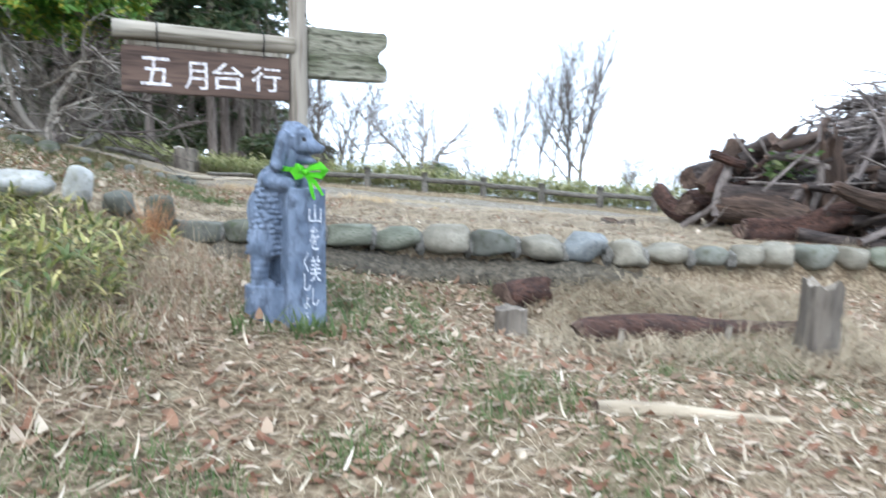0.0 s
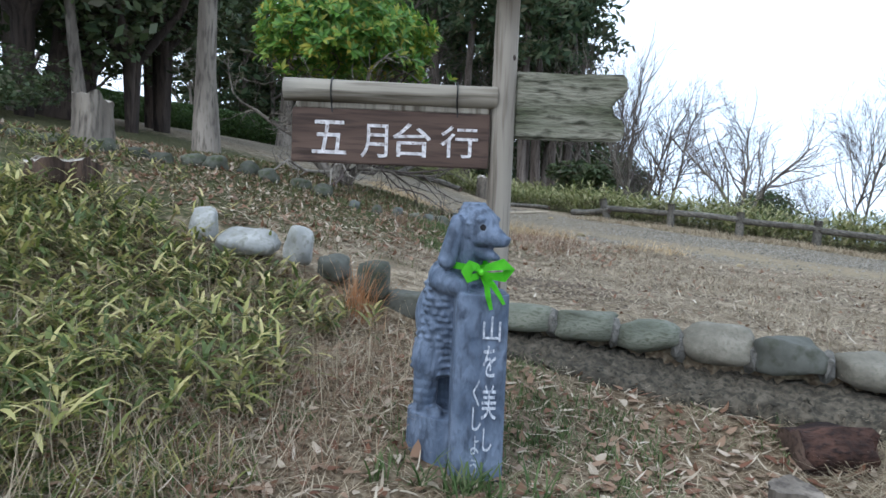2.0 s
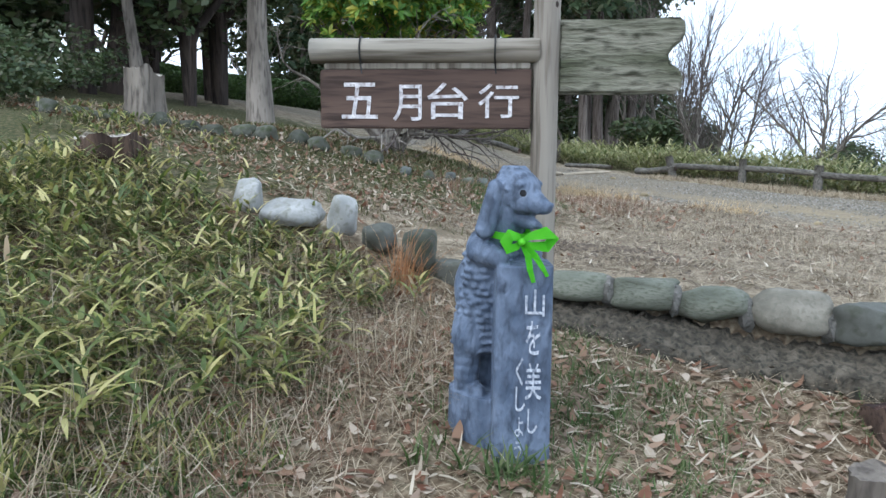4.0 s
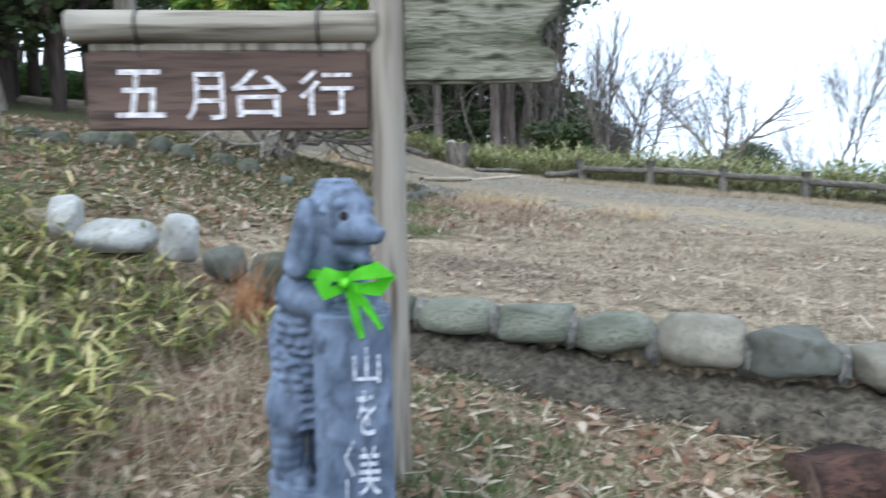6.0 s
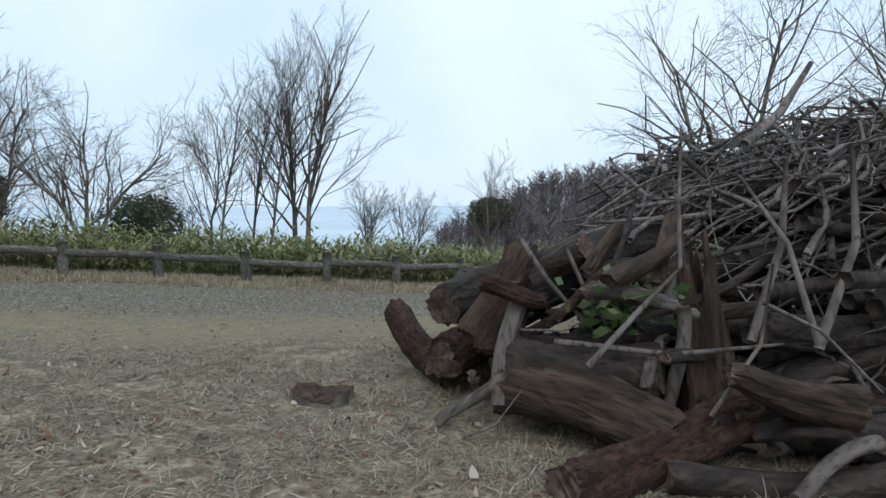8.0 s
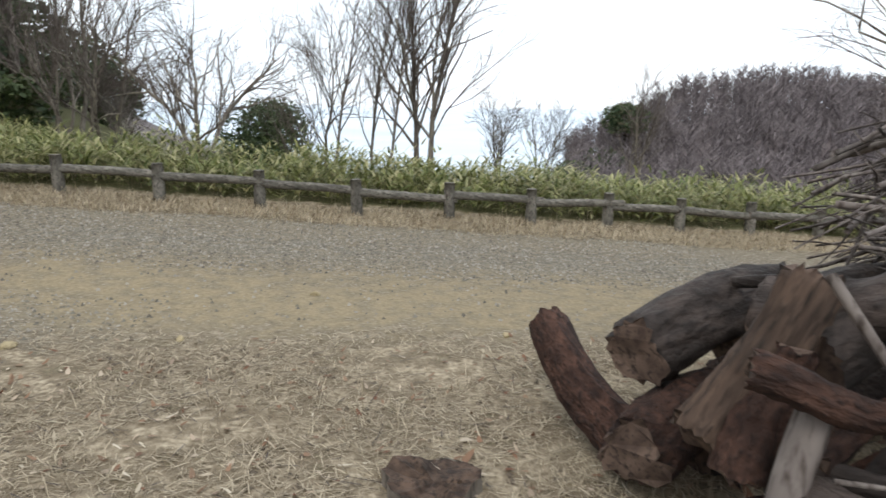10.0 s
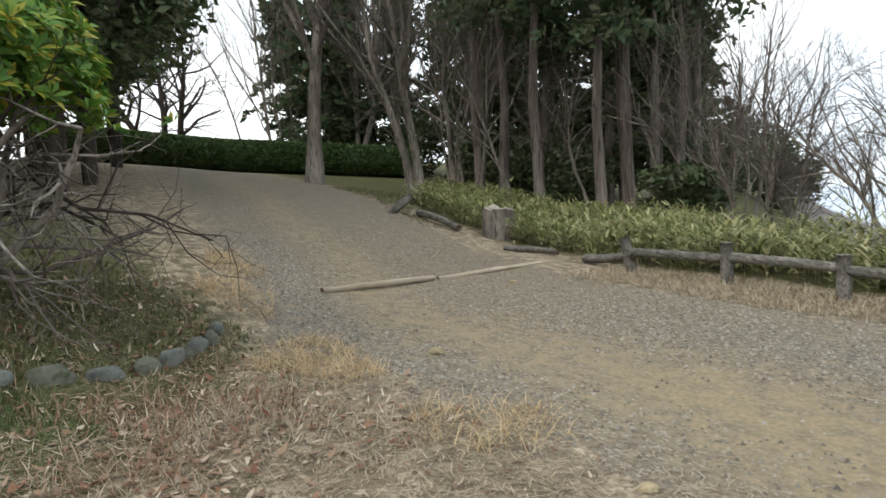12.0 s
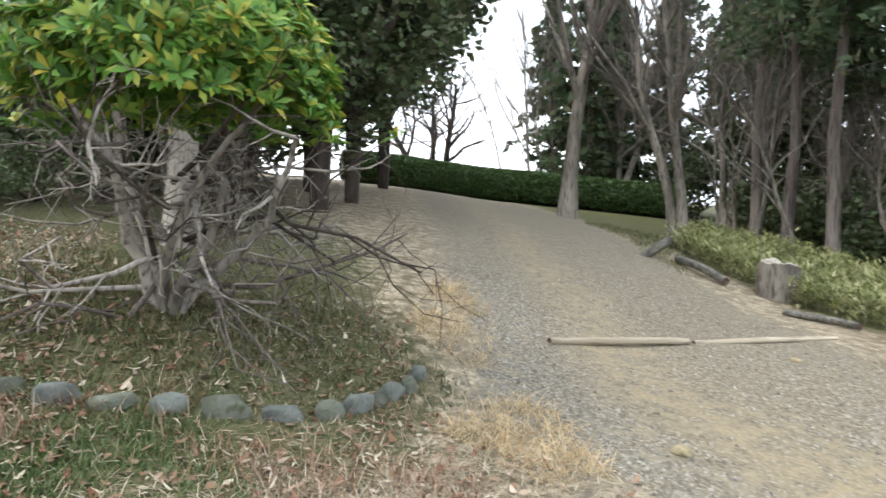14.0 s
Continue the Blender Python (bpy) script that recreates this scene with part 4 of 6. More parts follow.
# logs lying before the kerb
loose_log("rotten_log", on_land(1.22, 5.86, 0.07), on_land(2.98, 6.55, 0.08), 0.105, 0.125, 111, LOG_RED, "long rotten reddish-brown log half covered with straw", k=22, bend=0.03, rough=0.10, torn=0.12, rings=24)
for px_, py_ in ((1.48, 5.80), (2.28, 6.08)):
    loose_log("wooden_peg", on_land(px_, py_ - 0.04, -0.05), on_land(px_ + 0.01, py_ - 0.05, 0.15), 0.022, 0.02, 118, GREYWOOD, "small weathered wooden peg driven in before the log", k=9, category="peg", group="pegs before the log")
loose_log("rotten_log", on_land(0.72, 6.55, 0.03), on_land(1.05, 6.75, 0.05), 0.15, 0.13, 112, LOG_RED, "short rotten reddish log among straw", k=20, rough=0.12, torn=0.2, rings=14)
loose_log("pale_stick", on_land(1.12, 4.5, 0.02), on_land(2.2, 4.8, 0.02), 0.035, 0.03, 113, ROADLOG, "long pale stick lying on the ground")
loose_log("rotten_log", on_land(2.75, 3.6, 0.03), on_land(3.2, 4.7, 0.03), 0.10, 0.09, 114, LOG_BARK, "dark log lying in the litter")


# ---- stones ----
def stone(x, y, w, d, h, seed, label, rz=0.0, material=None, sink=0.25, group="kerb stones", boxy=0.28, hollow=False):
    """A rounded river stone, flattened and dented."""
    rnd = np.random.default_rng(seed)
    bm = bmesh.new()
    bmesh.ops.create_icosphere(bm, subdivisions=3, radius=1)
    off = Vector(rnd.random(3) * 50)
    cuts = [(Vector(rnd.normal(0, 1, 3)).normalized(), 0.70 + 0.25 * rnd.random()) for _ in range(9)]
    for v in bm.verts:
        c = v.co.copy()
        c = Vector((math.copysign(abs(c.x) ** (1 - boxy), c.x), math.copysign(abs(c.y) ** (1 - 0.7 * boxy), c.y), math.copysign(abs(c.z) ** (1 - boxy), c.z)))
        for way, far_ in cuts:
            past = c.dot(way) - far_
            if past > 0:
                c -= way * past * 0.8
        f = 1 + 0.16 * noise.noise(c * 1.1 + off) + 0.08 * noise.noise(c * 2.6 + off) + 0.025 * noise.noise(c * 7.0 + off)
        if hollow and c.z > 0.2:
            c.z -= 0.55 * math.exp(-((c.x + 0.2) ** 2 + (c.y + 0.25) ** 2) * 6)
        v.co = Vector((c.x * w / 2 * f, c.y * d / 2 * f, c.z * h / 2 * f))
    for f in bm.faces:
        f.smooth = True
    me = bpy.data.meshes.new("stone")
    bm.to_mesh(me)
    bm.free()
    me.materials.append(material or STONE)
    ob = link("stone", me, None, place_on(x, y, h * (0.5 - sink), rz))
    return tagged(ob, label, "stone", group)


def build_kerb():
    rnd = np.random.default_rng(121)
    # ends, foot and top of each stone, from the signpost towards the log pile
    row = [(-2.02, -1.62, 0.36, 0.54), (-1.60, -1.20, 0.36, 0.53), (-1.19, -0.79, 0.35, 0.52), (-0.79, -0.40, 0.33, 0.52), (-0.38, 0.005, 0.28, 0.48), (0.055, 0.42, 0.26, 0.505), (0.46, 0.83, 0.25, 0.46), (0.865, 1.25, 0.19, 0.42), (1.26, 1.66, 0.18, 0.44),
           (1.68, 2.01, 0.15, 0.39), (2.03, 2.45, 0.14, 0.335), (2.47, 2.86, 0.12, 0.30), (2.90, 3.18, 0.12, 0.31), (3.21, 3.56, 0.10, 0.33), (3.58, 4.0, 0.08, 0.31), (4.03, 4.42, 0.06, 0.29), (4.45, 4.85, 0.04, 0.27), (4.88, 5.3, 0.0, 0.24)]
    looks = (STONE, STONE_DARK, STONE_GREEN, STONE_GREEN, STONE_GREEN, STONE_TAN, STONE, STONE_TAN, STONE_BLUE, STONE_TAN, STONE_TAN, STONE, STONE_TAN, STONE_TAN, STONE, STONE_TAN, STONE_GREEN, STONE)
    words = {STONE: "grey", STONE_DARK: "dark mossy", STONE_GREEN: "grey-green", STONE_TAN: "tan-grey", STONE_BLUE: "hollowed blue-grey"}
    for k, ((x0, x1, foot, top), look_) in enumerate(zip(row, looks)):
        mid = (x0 + x1) / 2
        slope = math.degrees(math.atan(0.19 + 0.04 * max(0, mid)))
        tall = top - foot + 0.02
        y = float(row_y(mid)) - 0.02
        ob = stone(mid, y, (x1 - x0) * 1.13, 0.27 + 0.05 * rnd.random(), tall * 1.02, 130 + k, "rounded " + words[look_] + " river stone in the kerb row", slope + rnd.normal(0, 3), material=look_, boxy=0.30 if k % 3 else 0.5, hollow=look_ is STONE_BLUE)
        ob.location.z = top - tall / 2
        # rough cement packed between the stones
        if x1 < 3.0:
            bm = bmesh.new()
            bmesh.ops.create_icosphere(bm, subdivisions=2, radius=1)
            for v in bm.verts:
                w = 1 + 0.35 * noise.noise(v.co * 2.0 + Vector((k, 0, 0)))
                v.co = Vector((v.co.x * 0.05 * w, v.co.y * 0.085 * w, v.co.z * 0.10 * w))
            me = bpy.data.meshes.new("cement_joint")
            bm.to_mesh(me)
            bm.free()
            me.materials.append(CEMENT)
            tagged(link("cement_joint", me, None, pose(x1 + 0.015, float(row_y(x1)) - 0.035, foot + 0.05, 0, 0, slope)), "rough grey cement packed between two kerb stones", "cement", "cement of the kerb")
    ledge = Acc()
    n = 120
    xs = np.linspace(-1.6, 2.3, n)
    ys = row_y(xs) - 0.30
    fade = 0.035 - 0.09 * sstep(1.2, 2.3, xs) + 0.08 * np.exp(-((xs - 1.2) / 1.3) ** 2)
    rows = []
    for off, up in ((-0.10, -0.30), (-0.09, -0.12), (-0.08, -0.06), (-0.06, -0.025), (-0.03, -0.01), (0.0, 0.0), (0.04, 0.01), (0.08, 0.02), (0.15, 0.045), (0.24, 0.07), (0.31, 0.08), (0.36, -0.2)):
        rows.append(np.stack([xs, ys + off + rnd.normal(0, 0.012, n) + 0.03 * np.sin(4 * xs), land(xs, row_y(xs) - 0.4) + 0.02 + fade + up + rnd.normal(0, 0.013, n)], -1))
    i = np.arange(len(rows) - 1)[:, None] * n + np.arange(n - 1)[None]
    ledge.add(np.concatenate(rows), np.stack([i, i + 1, i + 1 + n, i + n], -1).reshape(-1, 4))
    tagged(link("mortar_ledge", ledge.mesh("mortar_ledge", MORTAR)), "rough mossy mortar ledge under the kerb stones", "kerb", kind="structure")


build_kerb()
for k, (sx, sy, w, h, mat_) in enumerate([(-3.42, 6.27, 0.26, 0.27, STONE_PALE), (-3.0, 6.30, 0.46, 0.22, STONE_PALE), (-2.62, 6.45, 0.24, 0.30, STONE_PALE), (-2.33, 6.52, 0.27, 0.21, STONE), (-2.05, 6.62, 0.34, 0.30, STONE_DARK)]):
    stone(sx, sy, w, w * 0.8, h, 170 + k, "pale rounded stone on the grassy bank" if mat_ is STONE_PALE else "mossy rounded stone on the grassy bank", 30 * k, mat_, 0.2 - (0.1, 0.25, 0.36, 0.28, 0.05)[k], "stones on the bank")
for k in range(13):
    sx, sy = -7.4 + 0.235 * k, 6.75 + 0.195 * k + 0.05 * math.sin(3 * k)
    stone(sx, sy, 0.32, 0.26, 0.22 + 0.04 * math.sin(5 * k), 190 + k, "mossy stone edging the planted bed", 30 * k, STONE_DARK, 0.34, "stones round the bed")
for k, (sx, sy, w, turn_) in enumerate([(-4.0, 9.25, 0.30, -68), (-3.86, 9.55, 0.32, -65), (-3.78, 9.88, 0.26, -75), (-3.72, 10.2, 0.30, -88), (-3.70, 10.5, 0.24, 92), (-3.66, 10.84, 0.34, 86), (-3.62, 11.2, 0.30, 86), (-3.66, 11.52, 0.26, 105), (-3.76, 11.75, 0.26, 110), (-3.86, 11.93, 0.20, 118), (-3.98, 12.1, 0.24, 120), (-4.06, 12.26, 0.16, 130), (-4.3, 12.42, 0.26, 150)]):
    stone(sx - 0.24, sy, w * 1.0, 0.14, 0.14 + 0.03 * (k % 3), 210 + k, "lichen-grey stone edging the planted bed", turn_, (STONE_LICHEN, STONE_DARK, STONE_LICHEN, STONE_GREEN)[k % 4], 0.40, "stones round the bed", boxy=0.4)
for k, (sx, sy, w) in enumerate([(-2.82, 13.63, 0.16), (-0.24, 12.65, 0.12), (0.83, 12.8, 0.09), (1.69, 14.0, 0.10), (-4.6, 16.9, 0.12), (3.2, 12.9, 0.08)]):
    stone(sx, sy, w, w * 0.7, w * 0.5, 230 + k, "small yellowish stone lying on the road", 50 * k, PEBBLE, 0.3, "loose stones on the road")


# ---- signpost ----
def box_bm(w, d, h, bevel=0.004, cuts=0):
    bm = bmesh.new()
    bmesh.ops.create_cube(bm, size=1)
    for v in bm.verts:
        v.co = Vector((v.co.x * w, v.co.y * d, v.co.z * h))
    if bevel:
        bmesh.ops.bevel(bm, geom=bm.edges[:], offset=bevel, segments=2, affect="EDGES")
    return bm


def build_sign():
    turn = 29.0
    sign = empty("signpost", pose(-0.67, 5.74, 0, 0, 0, turn), "weathered wooden signpost with a brown lettered board", "signpost")
    z0 = float(land(-0.67, 5.74))
    acc = log_shape(2.22 - z0 + 0.2, 0.064, 0.060, 301, 14, 12, 0.002, 0.02)
    post = link("post", with_ends(acc.mesh("post", GREYWOOD), GREYWOOD), sign, pose(0, 0, z0 - 0.2))
    for k, (kz, ka) in enumerate([(1.605, -80), (1.31, -78), (1.02, -95), (1.93, -60)]):
        bm = bmesh.new()
        bmesh.ops.create_icosphere(bm, subdivisions=2, radius=1)
        for v in bm.verts:
            v.co = Vector((v.co.x * 0.012, v.co.y * 0.006, v.co.z * 0.016))
        kn = part("knot", bm, BARK_DARK, post)
        kn.matrix_basis = pose(0.060 * math.cos(radians(ka)), 0.060 * math.sin(radians(ka)), kz - z0 + 0.2, 0, 0, ka + 90)
    beam_acc = log_shape(1.06, 0.058, 0.055, 302, 12, 9, 0.002, 0.02)
    link("beam", with_ends(beam_acc.mesh("beam", BEAMWOOD), BEAMWOOD), sign, pose(-1.10, -0.03, 1.738, 0, 90, 0))
    for wx in (-0.24, -0.86):
        tie = Acc()
        a = np.linspace(0, 6.283, 14)
        tie.tube(np.stack([np.full(14, wx), -0.03 + 0.062 * np.cos(a), 1.738 + 0.062 * np.sin(a)], -1), np.full(14, 0.004), 5, False)
        tie.tube([(wx, -0.085, 1.70), (wx + 0.005, -0.06, 1.63)], [0.004, 0.004], 5)
        link("wire_tie", tie.mesh("wire_tie", WIRE), sign)
    board = part("board", box_bm(0.985, 0.03, 0.27, 0.006), BROWNBOARD, sign, "brown stained board with white characters")
    board.matrix_basis = pose(-0.565, -0.035, 1.515)
    cleat = part("upper_cleat", box_bm(0.96, 0.028, 0.03, 0.004), BEAMWOOD, sign)
    cleat.matrix_basis = pose(-0.56, -0.025, 1.667)
    for glyph, fx, w, h, gz in (("五", 0.105, 0.172, 0.165, 0.045), ("月", 0.352, 0.135, 0.165, 0.035), ("台", 0.515, 0.19, 0.165, 0.045), ("行", 0.755, 0.185, 0.155, 0.05)):
        cu = bpy.data.curves.new("character", "FONT")
        cu.body, cu.extrude, cu.size, cu.offset = glyph, 0.002, 0.2, 0.0012
        cu.materials.append(WHITEPAINT)
        ob = link("character", cu, board)
        bpy.context.view_layer.update()
        bb = [Vector(c) for c in ob.bound_box]
        bw, bh = max(c.x for c in bb) - min(c.x for c in bb), max(c.y for c in bb) - min(c.y for c in bb)
        sx, sy = w / max(bw, 1e-3), h / max(bh, 1e-3)
        x = -0.4925 + 0.985 * fx - min(c.x for c in bb) * sx
        z = -0.135 + gz - min(c.y for c in bb) * sy
        ob.matrix_basis = Matrix.LocRotScale((x, -0.0165, z), Euler((radians(90), 0, 0)), (sx, sy, 1))
    # the arrow board with a notched, rounded tail
    outline = [(0.02, 0.0), (0.30, -0.004), (0.535, 0.0), (0.558, 0.018), (0.562, 0.075), (0.545, 0.105), (0.51, 0.128), (0.498, 0.165), (0.515, 0.195), (0.552, 0.225), (0.566, 0.26), (0.562, 0.305), (0.54, 0.325), (0.30, 0.322), (0.02, 0.33)]
    bm = bmesh.new()
    vs = [bm.verts.new((x, -0.03, z)) for x, z in outline]
    face = bm.faces.new(vs)
    ext = bmesh.ops.extrude_face_region(bm, geom=[face])
    for v in ext["geom"]:
        if isinstance(v, bmesh.types.BMVert):
            v.co.y += 0.065
    bmesh.ops.recalc_face_normals(bm, faces=bm.faces[:])
    bmesh.ops.bevel(bm, geom=[e for e in bm.edges if abs(e.verts[0].co.y - e.verts[1].co.y) < 1e-4], offset=0.012, segments=2, affect="EDGES")
    arrow = part("arrow_board", bm, MOSSWOOD, sign, "mossy grey plank with a notched end")
    arrow.matrix_basis = pose(0.03, 0.0, 1.54, 0, 0, -6)


build_sign()


# ---- carved dog statue ----
def statue_material():
    m = surf("blue_grey_painted_wood", (0.07, 0.096, 0.145), (0.16, 0.20, 0.275), 9, 0.6, 1.0, (0.055, 0.072, 0.105), 26, (1.0, 1.0, 0.5), 0.02, bump_size=0.022)
    n, l = m.node_tree.nodes, m.node_tree.links
    bsdf = n["Principled BSDF"]
    col = bsdf.inputs["Base Color"].links[0].from_socket
    xyz = n.new("ShaderNodeTexCoord")
    for radius, tone in ((0.021, (0.13, 0.16, 0.21)), (0.0165, (0.008, 0.008, 0.01))):
        flip = n.new("ShaderNodeVectorMath")
        flip.operation = "ABSOLUTE"
        l.new(xyz.outputs["Object"], flip.inputs[0])
        dist = n.new("ShaderNodeVectorMath")
        dist.operation = "DISTANCE"
        l.new(flip.outputs[0], dist.inputs[0])
        dist.inputs[1].default_value = (0.130, 0.062, 1.117)
        near = n.new("ShaderNodeMath")
        near.operation = "LESS_THAN"
        l.new(dist.outputs["Value"], near.inputs[0])
        near.inputs[1].default_value = radius
        mix = n.new("ShaderNodeMixRGB")
        l.new(near.outputs[0], mix.inputs[0])
        l.new(col, mix.inputs[1])
        mix.inputs[2].default_value = (*tone, 1)
        col = mix.outputs["Color"]
    l.new(col, bsdf.inputs["Base Color"])
    return m


POST, FACING = (0.085, 0.0), radians(-42)


def build_statue():
    bm = bmesh.new()

    def ball(c, r):
        res = bmesh.ops.create_icosphere(bm, subdivisions=3, radius=1)
        for v in res["verts"]:
            v.co = Vector((c[0] + v.co.x * r[0], c[1] + v.co.y * r[1], c[2] + v.co.z * r[2]))

    def capsule(a, b, ra, rb, steps=7):
        for k in range(steps):
            u = k / (steps - 1)
            r = ra + (rb - ra) * u
            ball([a[i] + (b[i] - a[i]) * u for i in range(3)], (r, r, r))

    def drum(cx, cy, rx, ry, z0, z1, power, tilt=0.0, k=28, turn=0.0):
        ring = []
        for z, grow in ((z0, 1.04), (z0 * 0.5 + z1 * 0.5, 1.0), (z1, 0.98)):
            row = []
            for i in range(k):
                a = 6.283185 * i / k
                c, s = math.cos(a), math.sin(a)
                px, py = rx * grow * math.copysign(abs(c) ** power, c), ry * grow * math.copysign(abs(s) ** power, s)
                row.append(bm.verts.new((cx + px * math.cos(turn) - py * math.sin(turn), cy + px * math.sin(turn) + py * math.cos(turn), z + tilt * c * rx * (z == z1))))
            ring.append(row)
        for a, b in zip(ring, ring[1:]):
            for i in range(k):
                bm.faces.new((a[i], a[(i + 1) % k], b[(i + 1) % k], b[i]))
        bm.faces.new(ring[0][::-1])
        bm.faces.new(ring[-1])

    drum(-0.13, 0.0, 0.165, 0.135, -0.08, 0.235, 0.85)
    drum(*POST, 0.092, 0.118, -0.08, 0.83, 0.22, -0.03, 40, FACING)
    for s in (-1, 1):
        capsule((-0.17, s * 0.07, 0.22), (-0.16, s * 0.075, 0.46), 0.055, 0.062)
        ball((-0.135, s * 0.07, 0.245), (0.08, 0.045, 0.035))
        ball((-0.15, s * 0.075, 0.49), (0.085, 0.07, 0.12))
        capsule((-0.07, s * 0.09, 0.87), (0.045, s * 0.105, 0.852), 0.062, 0.042)
        capsule((0.012, s * 0.094, 1.135), (-0.018, s * 0.122, 0.965), 0.034, 0.042, 9)
        ball((0.085, s * 0.05, 1.150), (0.045, 0.03, 0.02))
        ball((0.095, s * 0.036, 1.07), (0.065, 0.034, 0.038))
    capsule((-0.155, 0, 0.50), (-0.09, 0, 0.86), 0.118, 0.115, 9)
    ball((-0.165, 0, 0.68), (0.115, 0.11, 0.17))
    capsule((-0.06, 0, 0.90), (0.015, 0, 1.05), 0.092, 0.078)
    ball((0.042, 0, 1.118), (0.108, 0.088, 0.098))
    capsule((0.095, 0, 1.088), (0.196, 0, 1.062), 0.064, 0.028, 12)
    ball((0.218, 0, 1.072), (0.012, 0.020, 0.012))
    capsule((0.06, 0, 1.01), (0.165, 0, 0.985), 0.046, 0.014, 10)
    # carved tufts of fur on the back and flanks
    rnd = np.random.default_rng(77)
    for row in range(14):
        for col in range(15):
            z, a = 0.44 + 0.031 * row + rnd.normal(0, 0.004), 0.419 * col + 0.21 * (row % 2) + rnd.normal(0, 0.05)
            mid_x = -0.155 + 0.065 * (z - 0.5) / 0.36
            ball((mid_x + 0.1045 * math.cos(a), 0.1005 * math.sin(a), z + 0.006 * math.sin(3 * a + row)), (0.024 + 0.006 * rnd.random(), 0.026, 0.0135))
    for row in range(6):
        for col in range(9):
            z, a = 1.13 + 0.017 * row, 1.2 + 0.48 * col + 0.24 * (row % 2)
            ball((0.035 + (0.098 - 0.009 * row) * math.cos(a), (0.084 - 0.009 * row) * math.sin(a), z), (0.016, 0.016, 0.008))
    me = bpy.data.meshes.new("dog_statue")
    bm.to_mesh(me)
    bm.free()
    me.materials.append(statue_material())
    ob = link("dog_statue", me, None, pose(-0.61, 5.30, float(land(-0.6, 5.3)) - 0.02, 0, 0, -13))
    rm = ob.modifiers.new("carve", "REMESH")
    rm.mode, rm.voxel_size, rm.use_smooth_shade = "VOXEL", 0.0065, True
    return tagged(ob, "blue-grey painted carved wooden dog statue hugging a post", "statue")


statue = build_statue()


def on_post(side, out, z):
    """A point before the lettered face of the statue's post."""
    c, s = math.cos(FACING), math.sin(FACING)
    return (POST[0] + out * c - side * s, POST[1] + out * s + side * c, z)


def build_inscription():
    """White brush characters in two columns on the statue's post."""
    spot = empty("inscription", statue.matrix_basis, "white hand-painted characters on the statue's post", "writing")
    for ch, side, w, lo, hi in (("山", 0.040, 0.078, 0.625, 0.735), ("を", 0.036, 0.058, 0.465, 0.605), ("美", 0.042, 0.066, 0.275, 0.43), ("し", 0.042, 0.04, 0.13, 0.235),
                                ("く", -0.016, 0.03, 0.335, 0.455), ("し", -0.010, 0.04, 0.225, 0.33), ("よ", -0.012, 0.036, 0.115, 0.20), ("う", -0.016, 0.03, 0.02, 0.095)):
        cu = bpy.data.curves.new("character", "FONT")
        cu.body, cu.extrude, cu.size, cu.offset = ch, 0.0015, 0.12, 0.0007
        cu.materials.append(CHALK)
        ob = link("character", cu, spot)
        bpy.context.view_layer.update()
        bb = [Vector(c) for c in ob.bound_box]
        x0, x1, y0, y1 = min(c.x for c in bb), max(c.x for c in bb), min(c.y for c in bb), max(c.y for c in bb)
        sx, sy = w / max(x1 - x0, 1e-3), (hi - lo) / max(y1 - y0, 1e-3)
        lean = 0.02 * math.sin(40 * lo)
        ob.matrix_basis = pose(*on_post(side, 0.0965, (lo + hi) / 2), 90, 0, math.degrees(FACING) + 90) @ Matrix(((sx, lean, 0, -sx * (x0 + x1) / 2), (0, sy, 0, -sy * (y0 + y1) / 2), (0, 0, 1, 0), (0, 0, 0, 1)))


build_inscription()


